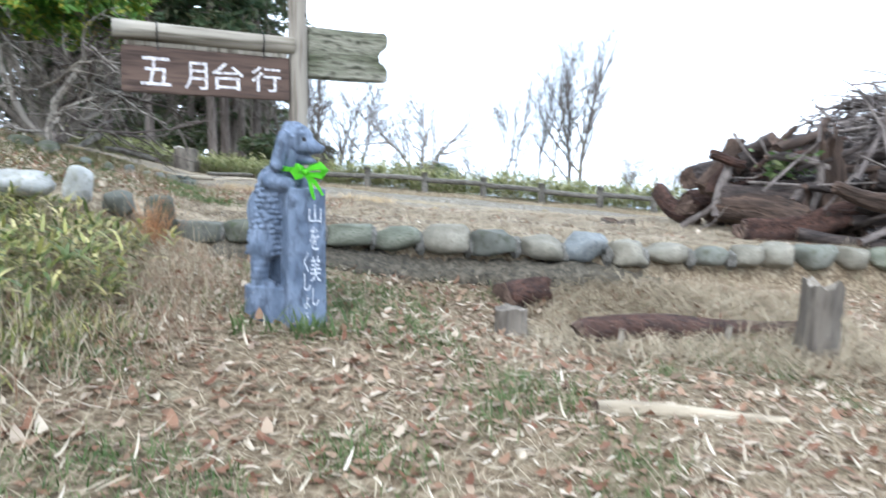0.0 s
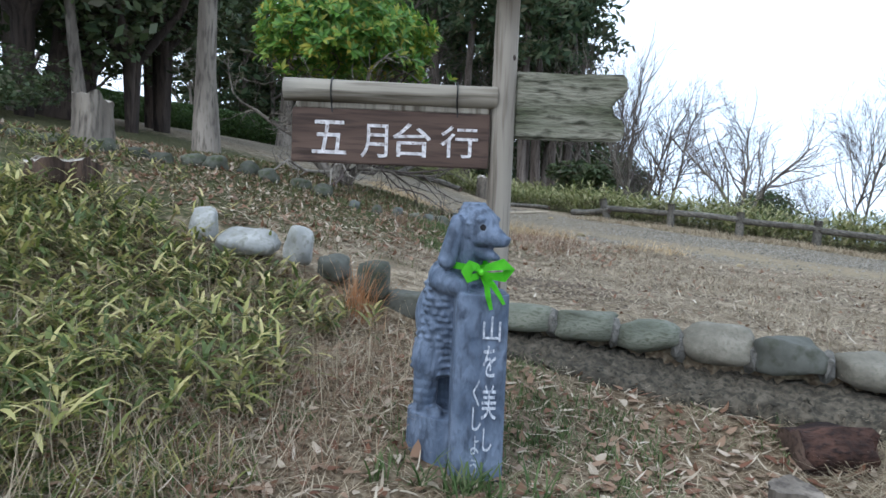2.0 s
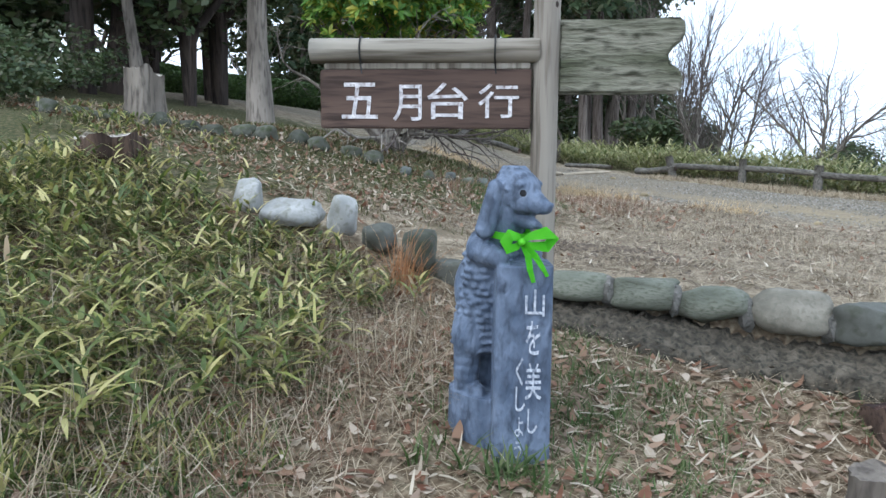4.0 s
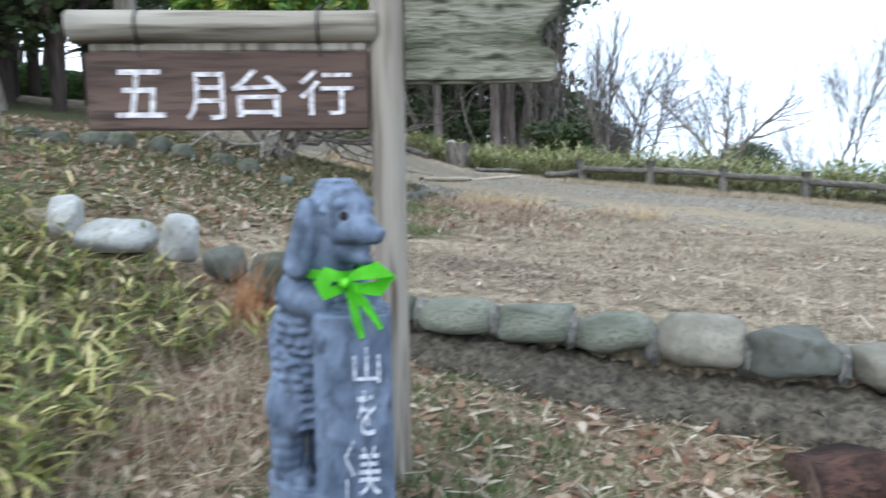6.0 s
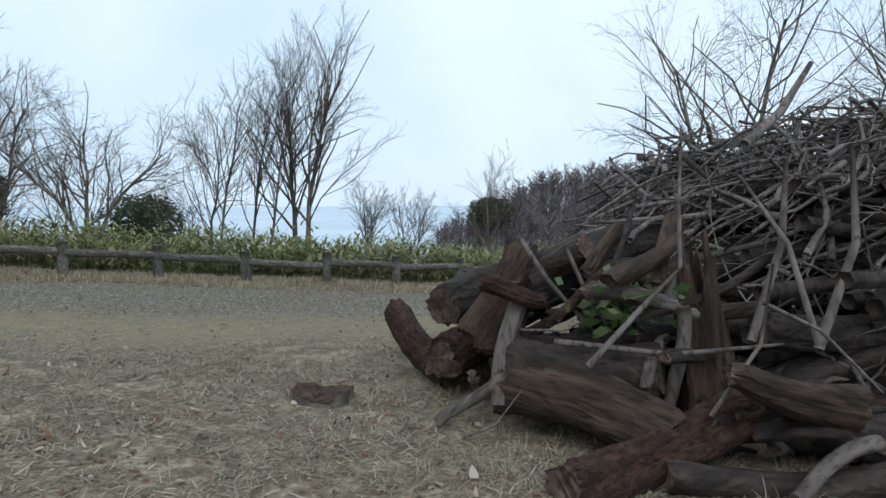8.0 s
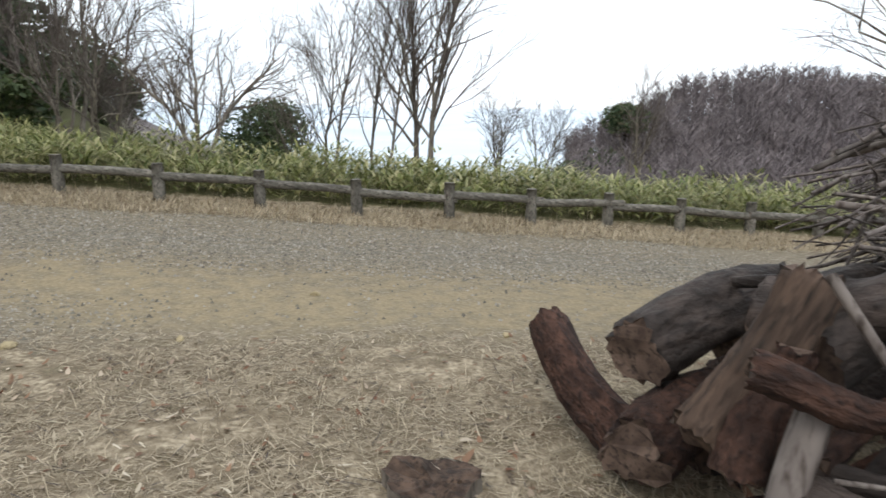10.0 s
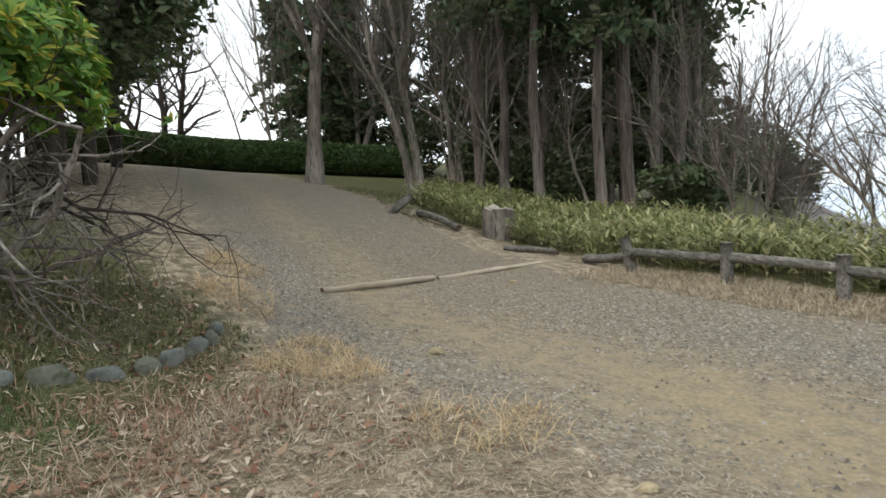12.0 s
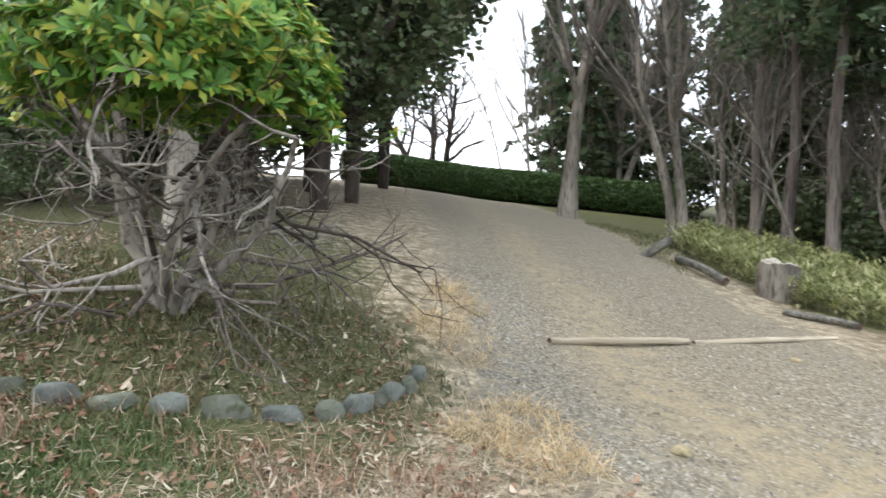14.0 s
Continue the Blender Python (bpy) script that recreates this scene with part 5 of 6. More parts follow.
def build_ribbon():
    root = empty("green_ribbon", statue.matrix_basis, "bright green plastic ribbon tied in a bow round the statue's neck", "ribbon")

    def strip(name, pts, w, up):
        bm = bmesh.new()
        pts = [Vector(p) for p in pts]
        rows = []
        for i, p in enumerate(pts):
            t = (pts[min(i + 1, len(pts) - 1)] - pts[max(i - 1, 0)]).normalized()
            side = t.cross(Vector(up)).normalized()
            ww = w[i] if isinstance(w, list) else w
            rows.append((bm.verts.new(p + side * ww / 2), bm.verts.new(p - side * ww / 2)))
        for a, b in zip(rows, rows[1:]):
            bm.faces.new((a[0], a[1], b[1], b[0]))
        ext = bmesh.ops.solidify(bm, geom=bm.faces[:], thickness=0.002)
        for f in bm.faces:
            f.smooth = True
        part(name, bm, RIBBON, root)

    ring = [(-0.015 + 0.108 * math.cos(a), 0.100 * math.sin(a), 0.945 - 0.012 * math.cos(a)) for a in [6.283 * k / 24 for k in range(25)]]
    bm = bmesh.new()
    lo = [bm.verts.new((p[0], p[1], p[2] - 0.014)) for p in ring[:-1]]
    hi = [bm.verts.new((p[0], p[1], p[2] + 0.016)) for p in ring[:-1]]
    for i in range(24):
        bm.faces.new((lo[i], lo[(i + 1) % 24], hi[(i + 1) % 24], hi[i]))
    bmesh.ops.solidify(bm, geom=bm.faces[:], thickness=0.003)
    part("neck_band", bm, RIBBON, root)
    up = (math.cos(FACING), math.sin(FACING), 0.25)
    for way, ln, rise in ((-1, 0.060, 0.0), (1, 0.125, 0.012)):
        strip("loop", [on_post(-0.02 + way * ln * u, d, 0.925 + dz + rise * u) for u, d, dz in ((0, 0.065, 0), (0.3, 0.10, 0.022), (0.75, 0.105, 0.030), (1.0, 0.085, 0.0), (0.8, 0.09, -0.028), (0.3, 0.095, -0.018), (0, 0.065, 0))], [0.012, 0.032, 0.05, 0.052, 0.045, 0.03, 0.012], up)
    strip("tail", [on_post(-0.015, 0.08, 0.915), on_post(0.006, 0.105, 0.875), on_post(0.014, 0.11, 0.82), on_post(0.030, 0.108, 0.765)], [0.02, 0.028, 0.024, 0.016], up)
    strip("tail", [on_post(-0.005, 0.085, 0.915), on_post(0.035, 0.10, 0.87), on_post(0.062, 0.106, 0.83), on_post(0.085, 0.108, 0.79)], [0.02, 0.026, 0.02, 0.014], up)
    bm = bmesh.new()
    bmesh.ops.create_icosphere(bm, subdivisions=2, radius=0.016)
    k = part("knot", bm, RIBBON, root)
    k.matrix_basis = pose(*on_post(-0.018, 0.085, 0.925))


build_ribbon()


# ---- pile of logs and brushwood ----
LOGS = [
    # from, to, radii, material, label
    ((3.20, 11.78, 0.76), (3.34, 10.80, 0.42), 0.12, 0.13, LOG_RED, "short rotten reddish log leaning out of the pile"),
    ((3.34, 10.82, 0.93), (4.41, 11.6, 0.92), 0.165, 0.165, LOG_BARK, "thick log with a dark hollow end"),
    ((3.25, 10.55, 0.58), (4.05, 11.2, 0.50), 0.16, 0.16, LOG_RED, "rotten log end at the foot of the pile"),
    ((3.36, 10.25, 0.80), (3.76, 10.36, 1.41), 0.125, 0.105, LOG_PALE, "split log slab with torn wood leaning on the pile"),
    ((3.44, 10.08, 0.74), (3.64, 10.15, 1.20), 0.10, 0.09, LOG_RED, "rotten split log leaning on the pile"),
    ((3.39, 9.74, 0.48), (3.53, 9.9, 1.12), 0.058, 0.062, STICK, "grey branch propped against the pile"),
    ((3.04, 9.96, 0.33), (3.42, 9.78, 0.72), 0.036, 0.042, STICK, "grey branch leaning on the ground before the pile"),
    ((3.32, 9.9, 1.23), (3.70, 9.75, 1.14), 0.06, 0.045, LOG_RED, "dark rotten slab in the pile"),
    ((4.12, 10.0, 1.42), (3.70, 10.55, 1.22), 0.115, 0.12, LOG_BARK, "sawn log with a torn pale end on the pile"),
    ((4.07, 9.9, 1.26), (4.36, 10.0, 1.56), 0.055, 0.04, LOG_PALE, "pale broken splinter of wood on the pile"),
    ((3.45, 9.82, 0.56), (4.12, 8.96, 0.40), 0.155, 0.165, LOG_PALE, "big bare log with stripped grain lying before the pile"),
    ((3.50, 9.87, 0.72), (4.20, 9.24, 0.68), 0.165, 0.175, LOG_BARK, "thick dark log lying across the front of the pile"),
    ((3.30, 8.70, 0.385), (4.75, 9.0, 0.60), 0.115, 0.125, LOG_RED, "reddish rotten log sloping up from the ground"),
    ((3.90, 8.75, 0.35), (6.3, 8.6, 0.30), 0.085, 0.09, LOG_BARK, "smooth grey log lying in front of the pile"),
    ((4.28, 9.3, 0.35), (4.26, 9.3, 1.13), 0.042, 0.04, STICK, "upright grey branch in the pile"),
    ((4.26, 9.3, 1.11), (4.42, 9.35, 1.33), 0.045, 0.04, STICK, "forked grey branch end in the pile"),
    ((4.26, 8.7, 0.87), (4.90, 8.5, 0.69), 0.06, 0.12, LOG_PALE, "torn pale slab of bark lying on the logs"),
    ((4.50, 8.82, 0.50), (5.6, 8.7, 0.38), 0.055, 0.07, LOG_BARK, "thin dark log lying at the foot of the pile"),
    ((4.38, 8.40, 0.31), (5.05, 8.52, 0.43), 0.035, 0.045, STICK, "grey branch lying over the smooth log"),
    ((3.75, 10.2, 1.12), (5.95, 10.9, 1.35), 0.13, 0.15, LOG_BARK, "thick dark log in the pile"),
    ((4.05, 9.9, 1.0), (6.4, 9.8, 1.0), 0.12, 0.13, LOG_BARK, "dark log in the pile"),
    ((4.3, 10.5, 1.2), (6.7, 9.9, 1.05), 0.12, 0.13, LOG_BARK, "dark log in the pile"),
    ((4.95, 9.3, 0.95), (7.5, 9.6, 1.0), 0.11, 0.12, LOG_BARK, "dark log in the pile"),
    ((5.0, 9.0, 0.42), (7.8, 9.1, 0.42), 0.13, 0.14, LOG_BARK, "dark log at the foot of the pile"),
    ((3.85, 10.05, 0.42), (5.4, 10.4, 0.45), 0.15, 0.15, LOG_BARK, "dark log at the foot of the pile"),
    ((3.7, 10.9, 0.42), (5.5, 11.7, 0.48), 0.16, 0.16, LOG_BARK, "dark log at the foot of the pile"),
    ((4.0, 11.2, 0.80), (5.7, 12.2, 0.85), 0.14, 0.14, LOG_BARK, "dark log in the pile"),
    ((4.5, 9.5, 0.50), (6.0, 9.3, 0.55), 0.15, 0.15, LOG_BARK, "dark log at the foot of the pile"),
    ((4.2, 9.6, 0.85), (5.9, 9.9, 0.75), 0.13, 0.13, LOG_BARK, "dark log in the pile"),
]
for k, (a, b, r0, r1, mat_, lab) in enumerate(LOGS):
    worn = 0.22 if mat_ is LOG_PALE else (0.16 if mat_ is LOG_RED else 0.06)
    loose_log("pile_log", a, b, r0, r1, 401 + k, mat_, lab, k=14 if mat_ is STICK else 32, bend=0.05, rough=0.06 if mat_ is STICK else 0.10, group="logs of the pile", torn=0 if mat_ is STICK else worn, rings=14 if mat_ is STICK else 40)

splinters((4.58, 9.28, 0.25), (4.42, 9.3, 1.60), 0.17, 471, LOG_PALE, "pile_log", "upright jagged splintered trunk standing in the pile")

# short broken pieces wedged between the logs
bits = np.random.default_rng(480)
for k in range(46):
    bx, by = 3.5 + 1.1 * bits.random(), 9.1 + 1.7 * bits.random()
    bz = float(land(bx, by)) + 0.22 + 0.85 * bits.random() * min(1.0, (bx - 3.3) / 0.6)
    turn_, rise = bits.normal(0.5, 0.7), bits.normal(0.1, 0.35)
    ln = 0.35 + 0.5 * bits.random()
    end = (bx + ln * math.cos(turn_) * math.cos(rise), by + ln * math.sin(turn_) * math.cos(rise), bz + ln * math.sin(rise))
    r = 0.022 + 0.045 * bits.random() ** 1.5
    loose_log("broken_branch", (bx, by, bz), end, r, r * 0.8, 900 + k, (LOG_RED, LOG_BARK, STICK, LOG_PALE, LOG_BARK)[k % 5], "short broken branch wedged between the logs", k=10, bend=0.04, rough=0.12, group="broken pieces of the pile", torn=0.25, rings=9, category="branch")


for k in range(26):
    bx, by = 4.15 + 1.2 * bits.random(), 8.75 + 0.6 * bits.random()
    bz = float(land(bx, by)) + 0.05 + 0.35 * bits.random()
    turn_, ln = bits.normal(0.2, 0.6), 0.4 + 0.6 * bits.random()
    r = 0.016 + 0.03 * bits.random() ** 1.5
    loose_log("broken_branch", (bx, by, bz), (bx + ln * math.cos(turn_), by + ln * math.sin(turn_), bz + 0.1 * bits.normal()), r, r * 0.7, 960 + k, (LOG_BARK, LOG_RED, LOG_BARK, STICK)[k % 4], "short dark branch lying at the foot of the pile", k=9, bend=0.06, rough=0.12, group="broken pieces of the pile", torn=0.1, rings=9, category="branch")


def pile_top(x, y):
    """Height of the brushwood heap."""
    r = np.hypot((x - 8.8) / 4.9, (y - 11.5) / 3.2)
    return 0.1 + 2.40 * np.clip(1 - r ** 2.5, 0, 1) ** 0.65


def lay_stick(rnd, x, y, top, n, lo):
    z = float(land(x, y)) + top * (lo + (1 - lo) * rnd.random() ** 0.5)
    a = rnd.normal(0.25, 0.75) + (3.14 if rnd.random() < 0.5 else 0)
    d = np.array([math.cos(a), math.sin(a) * 0.8, rnd.normal(0.0, 0.28) + 0.34 * math.cos(a) * (x < 7.5)])
    length = 0.5 + 1.7 * rnd.random()
    p = np.array([x, y, z]) - d * length / 2
    pts = []
    for _ in range(n):
        pts.append(p.copy())
        d = d + rnd.normal(0, 0.16, 3)
        d /= np.linalg.norm(d)
        p = p + d * length / (n - 1)
        p[2] = max(p[2], float(land(p[0], p[1])) + 0.03)
    return np.array(pts)


def stick_path(rnd, n=6, lo=0.0):
    while True:
        x, y = 4.3 + 9.0 * rnd.random(), 8.4 + 6.0 * rnd.random()
        top = float(pile_top(x, y))
        if top < 0.4 or x < 4.4 + 0.5 * max(0, y - 9.6):
            continue
        pts = lay_stick(rnd, x, y, top, n, lo)
        if np.all(pts[:, 2] < land(pts[:, 0], pts[:, 1]) + pile_top(pts[:, 0], pts[:, 1]) + 0.16) and pts[:, 0].min() > 4.0:
            return pts


def build_brush():
    rnd = np.random.default_rng(431)
    heap = Acc()
    for _ in range(3000):
        pts = stick_path(rnd)
        r = 0.006 + 0.026 * rnd.random() ** 2.2
        heap.tube(pts, np.linspace(r, r * 0.5, len(pts)), 6 if r > 0.02 else 4)
        if rnd.random() < 0.5:
            i = rnd.integers(1, 5)
            e = pts[i] + rnd.normal(0, 0.2, 3) + np.array([0, 0, 0.12])
            heap.tube([pts[i], (pts[i] + e) / 2 + rnd.normal(0, 0.04, 3), e], [r * 0.6, r * 0.45, r * 0.25], 4, False)
    tagged(link("brushwood_heap", heap.mesh("brushwood_heap", STICK)), "tangled heap of dry brown and grey branches", "brushwood", kind="stuff")
    # added filler, dark bark so the gaps between the sticks look shaded
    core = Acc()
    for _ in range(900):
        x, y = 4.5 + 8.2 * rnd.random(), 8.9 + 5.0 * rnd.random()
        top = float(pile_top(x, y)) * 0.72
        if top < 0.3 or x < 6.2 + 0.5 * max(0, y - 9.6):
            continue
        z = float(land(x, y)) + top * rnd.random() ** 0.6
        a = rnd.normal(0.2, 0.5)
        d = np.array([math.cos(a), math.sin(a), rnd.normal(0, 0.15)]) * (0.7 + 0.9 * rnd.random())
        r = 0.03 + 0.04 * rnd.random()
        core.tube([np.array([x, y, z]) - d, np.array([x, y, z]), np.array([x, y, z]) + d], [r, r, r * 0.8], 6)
    tagged(link("heap_core", core.mesh("heap_core", BARK_DARK)), "thicker branches added inside the heap, dark to stand in for shade", "brushwood", kind="stuff")
    for k in range(200):
        pts = stick_path(rnd, 7, 0.72)
        r = 0.014 + 0.026 * rnd.random() ** 1.5
        one = Acc()
        mid = pts[0].copy()
        one.tube(pts - mid, np.linspace(r, r * 0.45, len(pts)), 7)
        tagged(link("dead_branch", one.mesh("dead_branch", STICK), None, pose(*mid)), "bare grey-brown dead branch lying on the heap", "branch", "branches of the heap")
    # long pale twigs standing out of the front of the pile
    for a, b, c, r in (((4.20, 8.8, 0.62), (4.46, 8.75, 1.0), (4.52, 8.75, 1.42), 0.013), ((3.75, 9.3, 0.80), (4.05, 9.25, 1.12), (4.28, 9.2, 1.36), 0.02), ((4.28, 9.2, 1.36), (4.33, 9.3, 1.75), (4.44, 9.45, 2.2), 0.014),
                       ((3.50, 9.7, 0.95), (3.75, 9.6, 0.95), (4.0, 9.6, 1.05), 0.009), ((3.66, 9.55, 0.90), (4.2, 9.15, 0.87), (4.85, 9.0, 0.92), 0.019), ((4.55, 8.85, 1.2), (4.85, 8.75, 1.05), (5.2, 8.65, 0.7), 0.013),
                       ((3.62, 10.0, 1.5), (3.72, 9.8, 1.25), (3.9, 9.65, 1.0), 0.02), ((3.9, 9.9, 1.45), (3.98, 9.8, 1.2), (4.1, 9.7, 0.95), 0.016), ((3.12, 9.7, 0.30), (3.3, 9.6, 0.4), (3.45, 9.55, 0.62), 0.008), ((4.62, 9.0, 0.95), (4.9, 9.1, 1.5), (5.1, 9.3, 2.0), 0.028),
                       ((5.0, 8.9, 0.9), (5.35, 9.0, 1.5), (5.5, 9.2, 2.1), 0.03), ((4.9, 8.8, 0.95), (4.85, 9.0, 1.5), (4.75, 9.3, 1.9), 0.02), ((5.9, 10.6, 2.2), (6.35, 10.7, 2.5), (6.75, 10.8, 2.95), 0.045)):
        one = Acc()
        one.tube([np.subtract(a, a), np.subtract(b, a), np.subtract(c, a)], [r, r * 0.85, r * 0.5], 7)
        tagged(link("dead_branch", one.mesh("dead_branch", STICK), None, pose(*a)), "long pale twig standing out of the pile", "branch", "branches of the heap")
    rr = np.random.default_rng(433)
    c = np.array([4.12, 9.5, 1.12]) + rr.normal(0, 1, (150, 3)) * [0.16, 0.12, 0.10]
    v, f = leaf_cards(c, 0.11, rr, 0.45)
    sprig = empty("leafy_sprig", pose(0, 0, 0), "fresh green leafy sprig stuck in the pile", "sprig")
    stem = Acc()
    for e in ((3.98, 9.45, 1.28), (4.28, 9.5, 1.22), (4.18, 9.4, 1.02)):
        stem.tube([(4.2, 9.65, 0.95), ((4.2 + e[0]) / 2, 9.55, 1.08), e], [0.012, 0.009, 0.005], 5)
    link("stem", stem.mesh("stem", TWIG), sprig)
    link("foliage", fast_mesh("foliage", v, f, GREENGRASS), sprig)


build_brush()


# ---- shrub beside the road ----
def build_shrub():
    rnd = np.random.default_rng(501)
    bx, by = -5.45, 10.55
    root = empty("evergreen_shrub", place_on(bx, by, -0.05), "large shrub with glossy yellow-green leaves and bare twisted lower branches", "shrub")
    for s in range(7):
        a = 0.9 * s + rnd.random() * 0.4
        out = 0.35 + 0.5 * rnd.random()
        acc = Acc()
        pts = [np.array([0.05 * math.cos(a), 0.05 * math.sin(a), 0])]
        d = np.array([math.cos(a) * out, math.sin(a) * out, 1.0])
        for _ in range(8):
            d = d + rnd.normal(0, 0.22, 3)
            d /= np.linalg.norm(d)
            pts.append(pts[-1] + d * 0.25)
        acc.tube(pts, np.linspace(0.06, 0.018, 9), 8)
        for q in range(7):
            i = rnd.integers(2, 9)
            limb(acc, rnd, pts[i], rnd.normal(0, 1, 3) * [1, 1, 0.5] + [0, 0, 0.25], 0.7, 0.016, 1, 3, 0.05, 0.7, (0, 4, 3), 8, 0.35)
        link("stem", acc.mesh("stem", BARK_PALE if s % 2 else BARK_GREY), root)
    for s in range(19):
        a = radians(-80 + 10.7 * s) + rnd.normal(0, 0.15)
        acc = Acc()
        limb(acc, rnd, (0.15 * math.cos(a), 0.15 * math.sin(a), 0.2 + 1.0 * rnd.random()), (math.cos(a), math.sin(a), 0.05 + 0.2 * rnd.random()), (1.35 + 0.5 * rnd.random()) * (1.35 if 40 < math.degrees(a) < 115 else 1.0), 0.026, 1, 3, -0.02, 0.6, (0, 6, 3), 8, 0.50)
        link("bare_branch", acc.mesh("bare_branch", (BARK_PALE, BARK_GREY, TWIG, BARK_DARK)[s % 4]), root)
    # the crown: whorls of leaves on an uneven dome
    centres, normals = [], []
    for _ in range(1500):
        d = rnd.normal(0, 1, 3)
        d /= np.linalg.norm(d)
        if d[2] < -0.45:
            continue
        r = 0.62 + 0.42 * rnd.random()
        lump = 1 + 0.16 * noise.noise(Vector(d * 2.3)) + 0.1 * noise.noise(Vector(d * 5.0))
        centres.append(np.array([0.0 + d[0] * 1.15 * r * lump, 0.0 + d[1] * 1.28 * r * lump, 2.04 + d[2] * 0.80 * r * lump]))
        normals.append(d * [1, 1, 0.7] + [0, 0, 0.55])
    centres += [np.array([0.15 + rnd.normal(0, 0.4), 0.1 + rnd.normal(0, 0.6), 1.4 + 0.3 * rnd.random()]) for _ in range(60)]
    normals += [np.array([rnd.normal(0, 0.4), rnd.normal(0, 0.4), 1]) for _ in range(60)]
    vs, fs, base = [], [], 0
    for c, nrm in zip(centres, normals):
        nrm = nrm / np.linalg.norm(nrm)
        a = np.cross(nrm, [0.3, 0.5, 0.8])
        a /= np.linalg.norm(a)
        b = np.cross(nrm, a)
        for k in range(9):
            ang = k * 2.4 + rnd.random()
            tilt = 0.25 + 0.6 * rnd.random()
            d = (a * math.cos(ang) + b * math.sin(ang)) * math.cos(tilt) + nrm * math.sin(tilt)
            side = np.cross(d, nrm)
            side /= np.linalg.norm(side) + 1e-9
            ln, w = 0.11 + 0.065 * rnd.random(), 0.046 + 0.016 * rnd.random()
            up = np.cross(side, d) * 0.012
            p = c + d * 0.01
            vs += [p, p + d * ln * 0.55 + side * w / 2 + up, p + d * ln * 0.62, p + d * ln * 0.55 - side * w / 2 + up, p + d * ln - up]
            fs += [[base, base + 1, base + 2], [base, base + 2, base + 3], [base + 1, base + 4, base + 2], [base + 2, base + 4, base + 3]]
            base += 5
    link("foliage", fast_mesh("foliage", np.array(vs), np.array(fs), SHRUBLEAF), root)


build_shrub()


# ---- ground cover ----
def scatter(n, x0, x1, y0, y1, keep=None):
    x, y = x0 + (x1 - x0) * rng.random(n), y0 + (y1 - y0) * rng.random(n)
    soft = 0.16 * min(x1 - x0, y1 - y0, 5.0)
    inner = np.minimum.reduce([x - x0, x1 - x, y - y0, y1 - y]) > soft * rng.random(n)
    x, y = x[inner], y[inner]
    if keep is not None:
        ok = keep(x, y)
        x, y = x[ok], y[ok]
    return x, y


def patchy(x, y, f, cut, seed=0.0):
    """Uneven cover: true in patches."""
    v = np.sin(f * x + 1.3 * seed) * np.sin(f * 0.9 * y + seed) + 0.6 * np.sin(2.3 * f * x - y + seed) * np.sin(1.9 * f * y + 0.7 * x) + 0.7 * (rng.random(len(x)) - 0.5)
    return v > cut


def straw_cover(name, n, x0, x1, y0, y1, keep, length, width, material, label, lean=(1.1, 1.55), curl=0.3, lift=0.004):
    x, y = scatter(n, x0, x1, y0, y1, keep)
    m = len(x)
    ln = length * (0.5 + rng.random(m))
    v, f = strips(m, x, y, land(x, y) + lift, ln, width * (0.6 + 0.8 * rng.random(m)), lean[0] + (lean[1] - lean[0]) * rng.random(m), 6.283 * rng.random(m), curl)
    stuff(name, v, f, material, label, "grass" if material is not LITTER else "leaves")


def off_road(x, y):
    return np.abs(y - road_mid(x)) > 2.2 + 0.9 * rng.random(len(x)) ** 2


def upper(x, y):
    return (y > row_y(x)) & off_road(x, y) & (y < 18.9)


def below(x, y):
    return (y < row_y(x) - 0.2) & ~((np.abs(x + 0.6) < 0.16) & (np.abs(y - 5.3) < 0.16))


straw_cover("field_straw", 150000, -3.5, 8.0, 6.6, 13.4, lambda x, y: upper(x, y) & patchy(x, 1.6 * y, 2.7, -0.42, 1.0), 0.085, 0.006, FIELDSTRAW, "short dry straw-coloured grass of the field")
straw_cover("field_straw_far", 26000, -4.5, 12.0, 17.6, 19.3, None, 0.12, 0.010, STRAW, "dry straw-coloured grass along the fence", (0.4, 1.5))
straw_cover("lower_straw", 62000, -4.0, 4.5, 1.4, 8.2, below, 0.11, 0.0045, STRAW, "dry straw lying on the lower ground", (0.9, 1.6))
straw_cover("bank_straw", 8000, -5.2, -1.2, 2.8, 6.6, below, 0.22, 0.004, STRAW, "tall dry stems between the bamboo grass", (0.6, 1.5), 0.7)
straw_cover("heaped_straw", 14000, 0.8, 3.6, 5.3, 7.6, below, 0.22, 0.005, STRAW, "heaped dry straw around the rotten logs", (0.9, 1.5), lift=0.03)
straw_cover("tawny_verge", 17000, -7.5, -0.8, 11.8, 14.4, lambda x, y: (np.abs(y - (road_mid(x) - 2.6)) < 0.38 + 0.12 * np.sin(2.9 * x)) & patchy(x, y, 2.6, -0.05, 3.0), 0.20, 0.005, TAWNY, "tawny dry grass along the gravel road", (0.3, 1.4), 0.9)
straw_cover("bed_straw", 5000, -5.5, -1.0, 9.5, 13.0, lambda x, y: upper(x, y), 0.10, 0.005, STRAW, "dry straw and stems beside the planted bed", (0.5, 1.5))


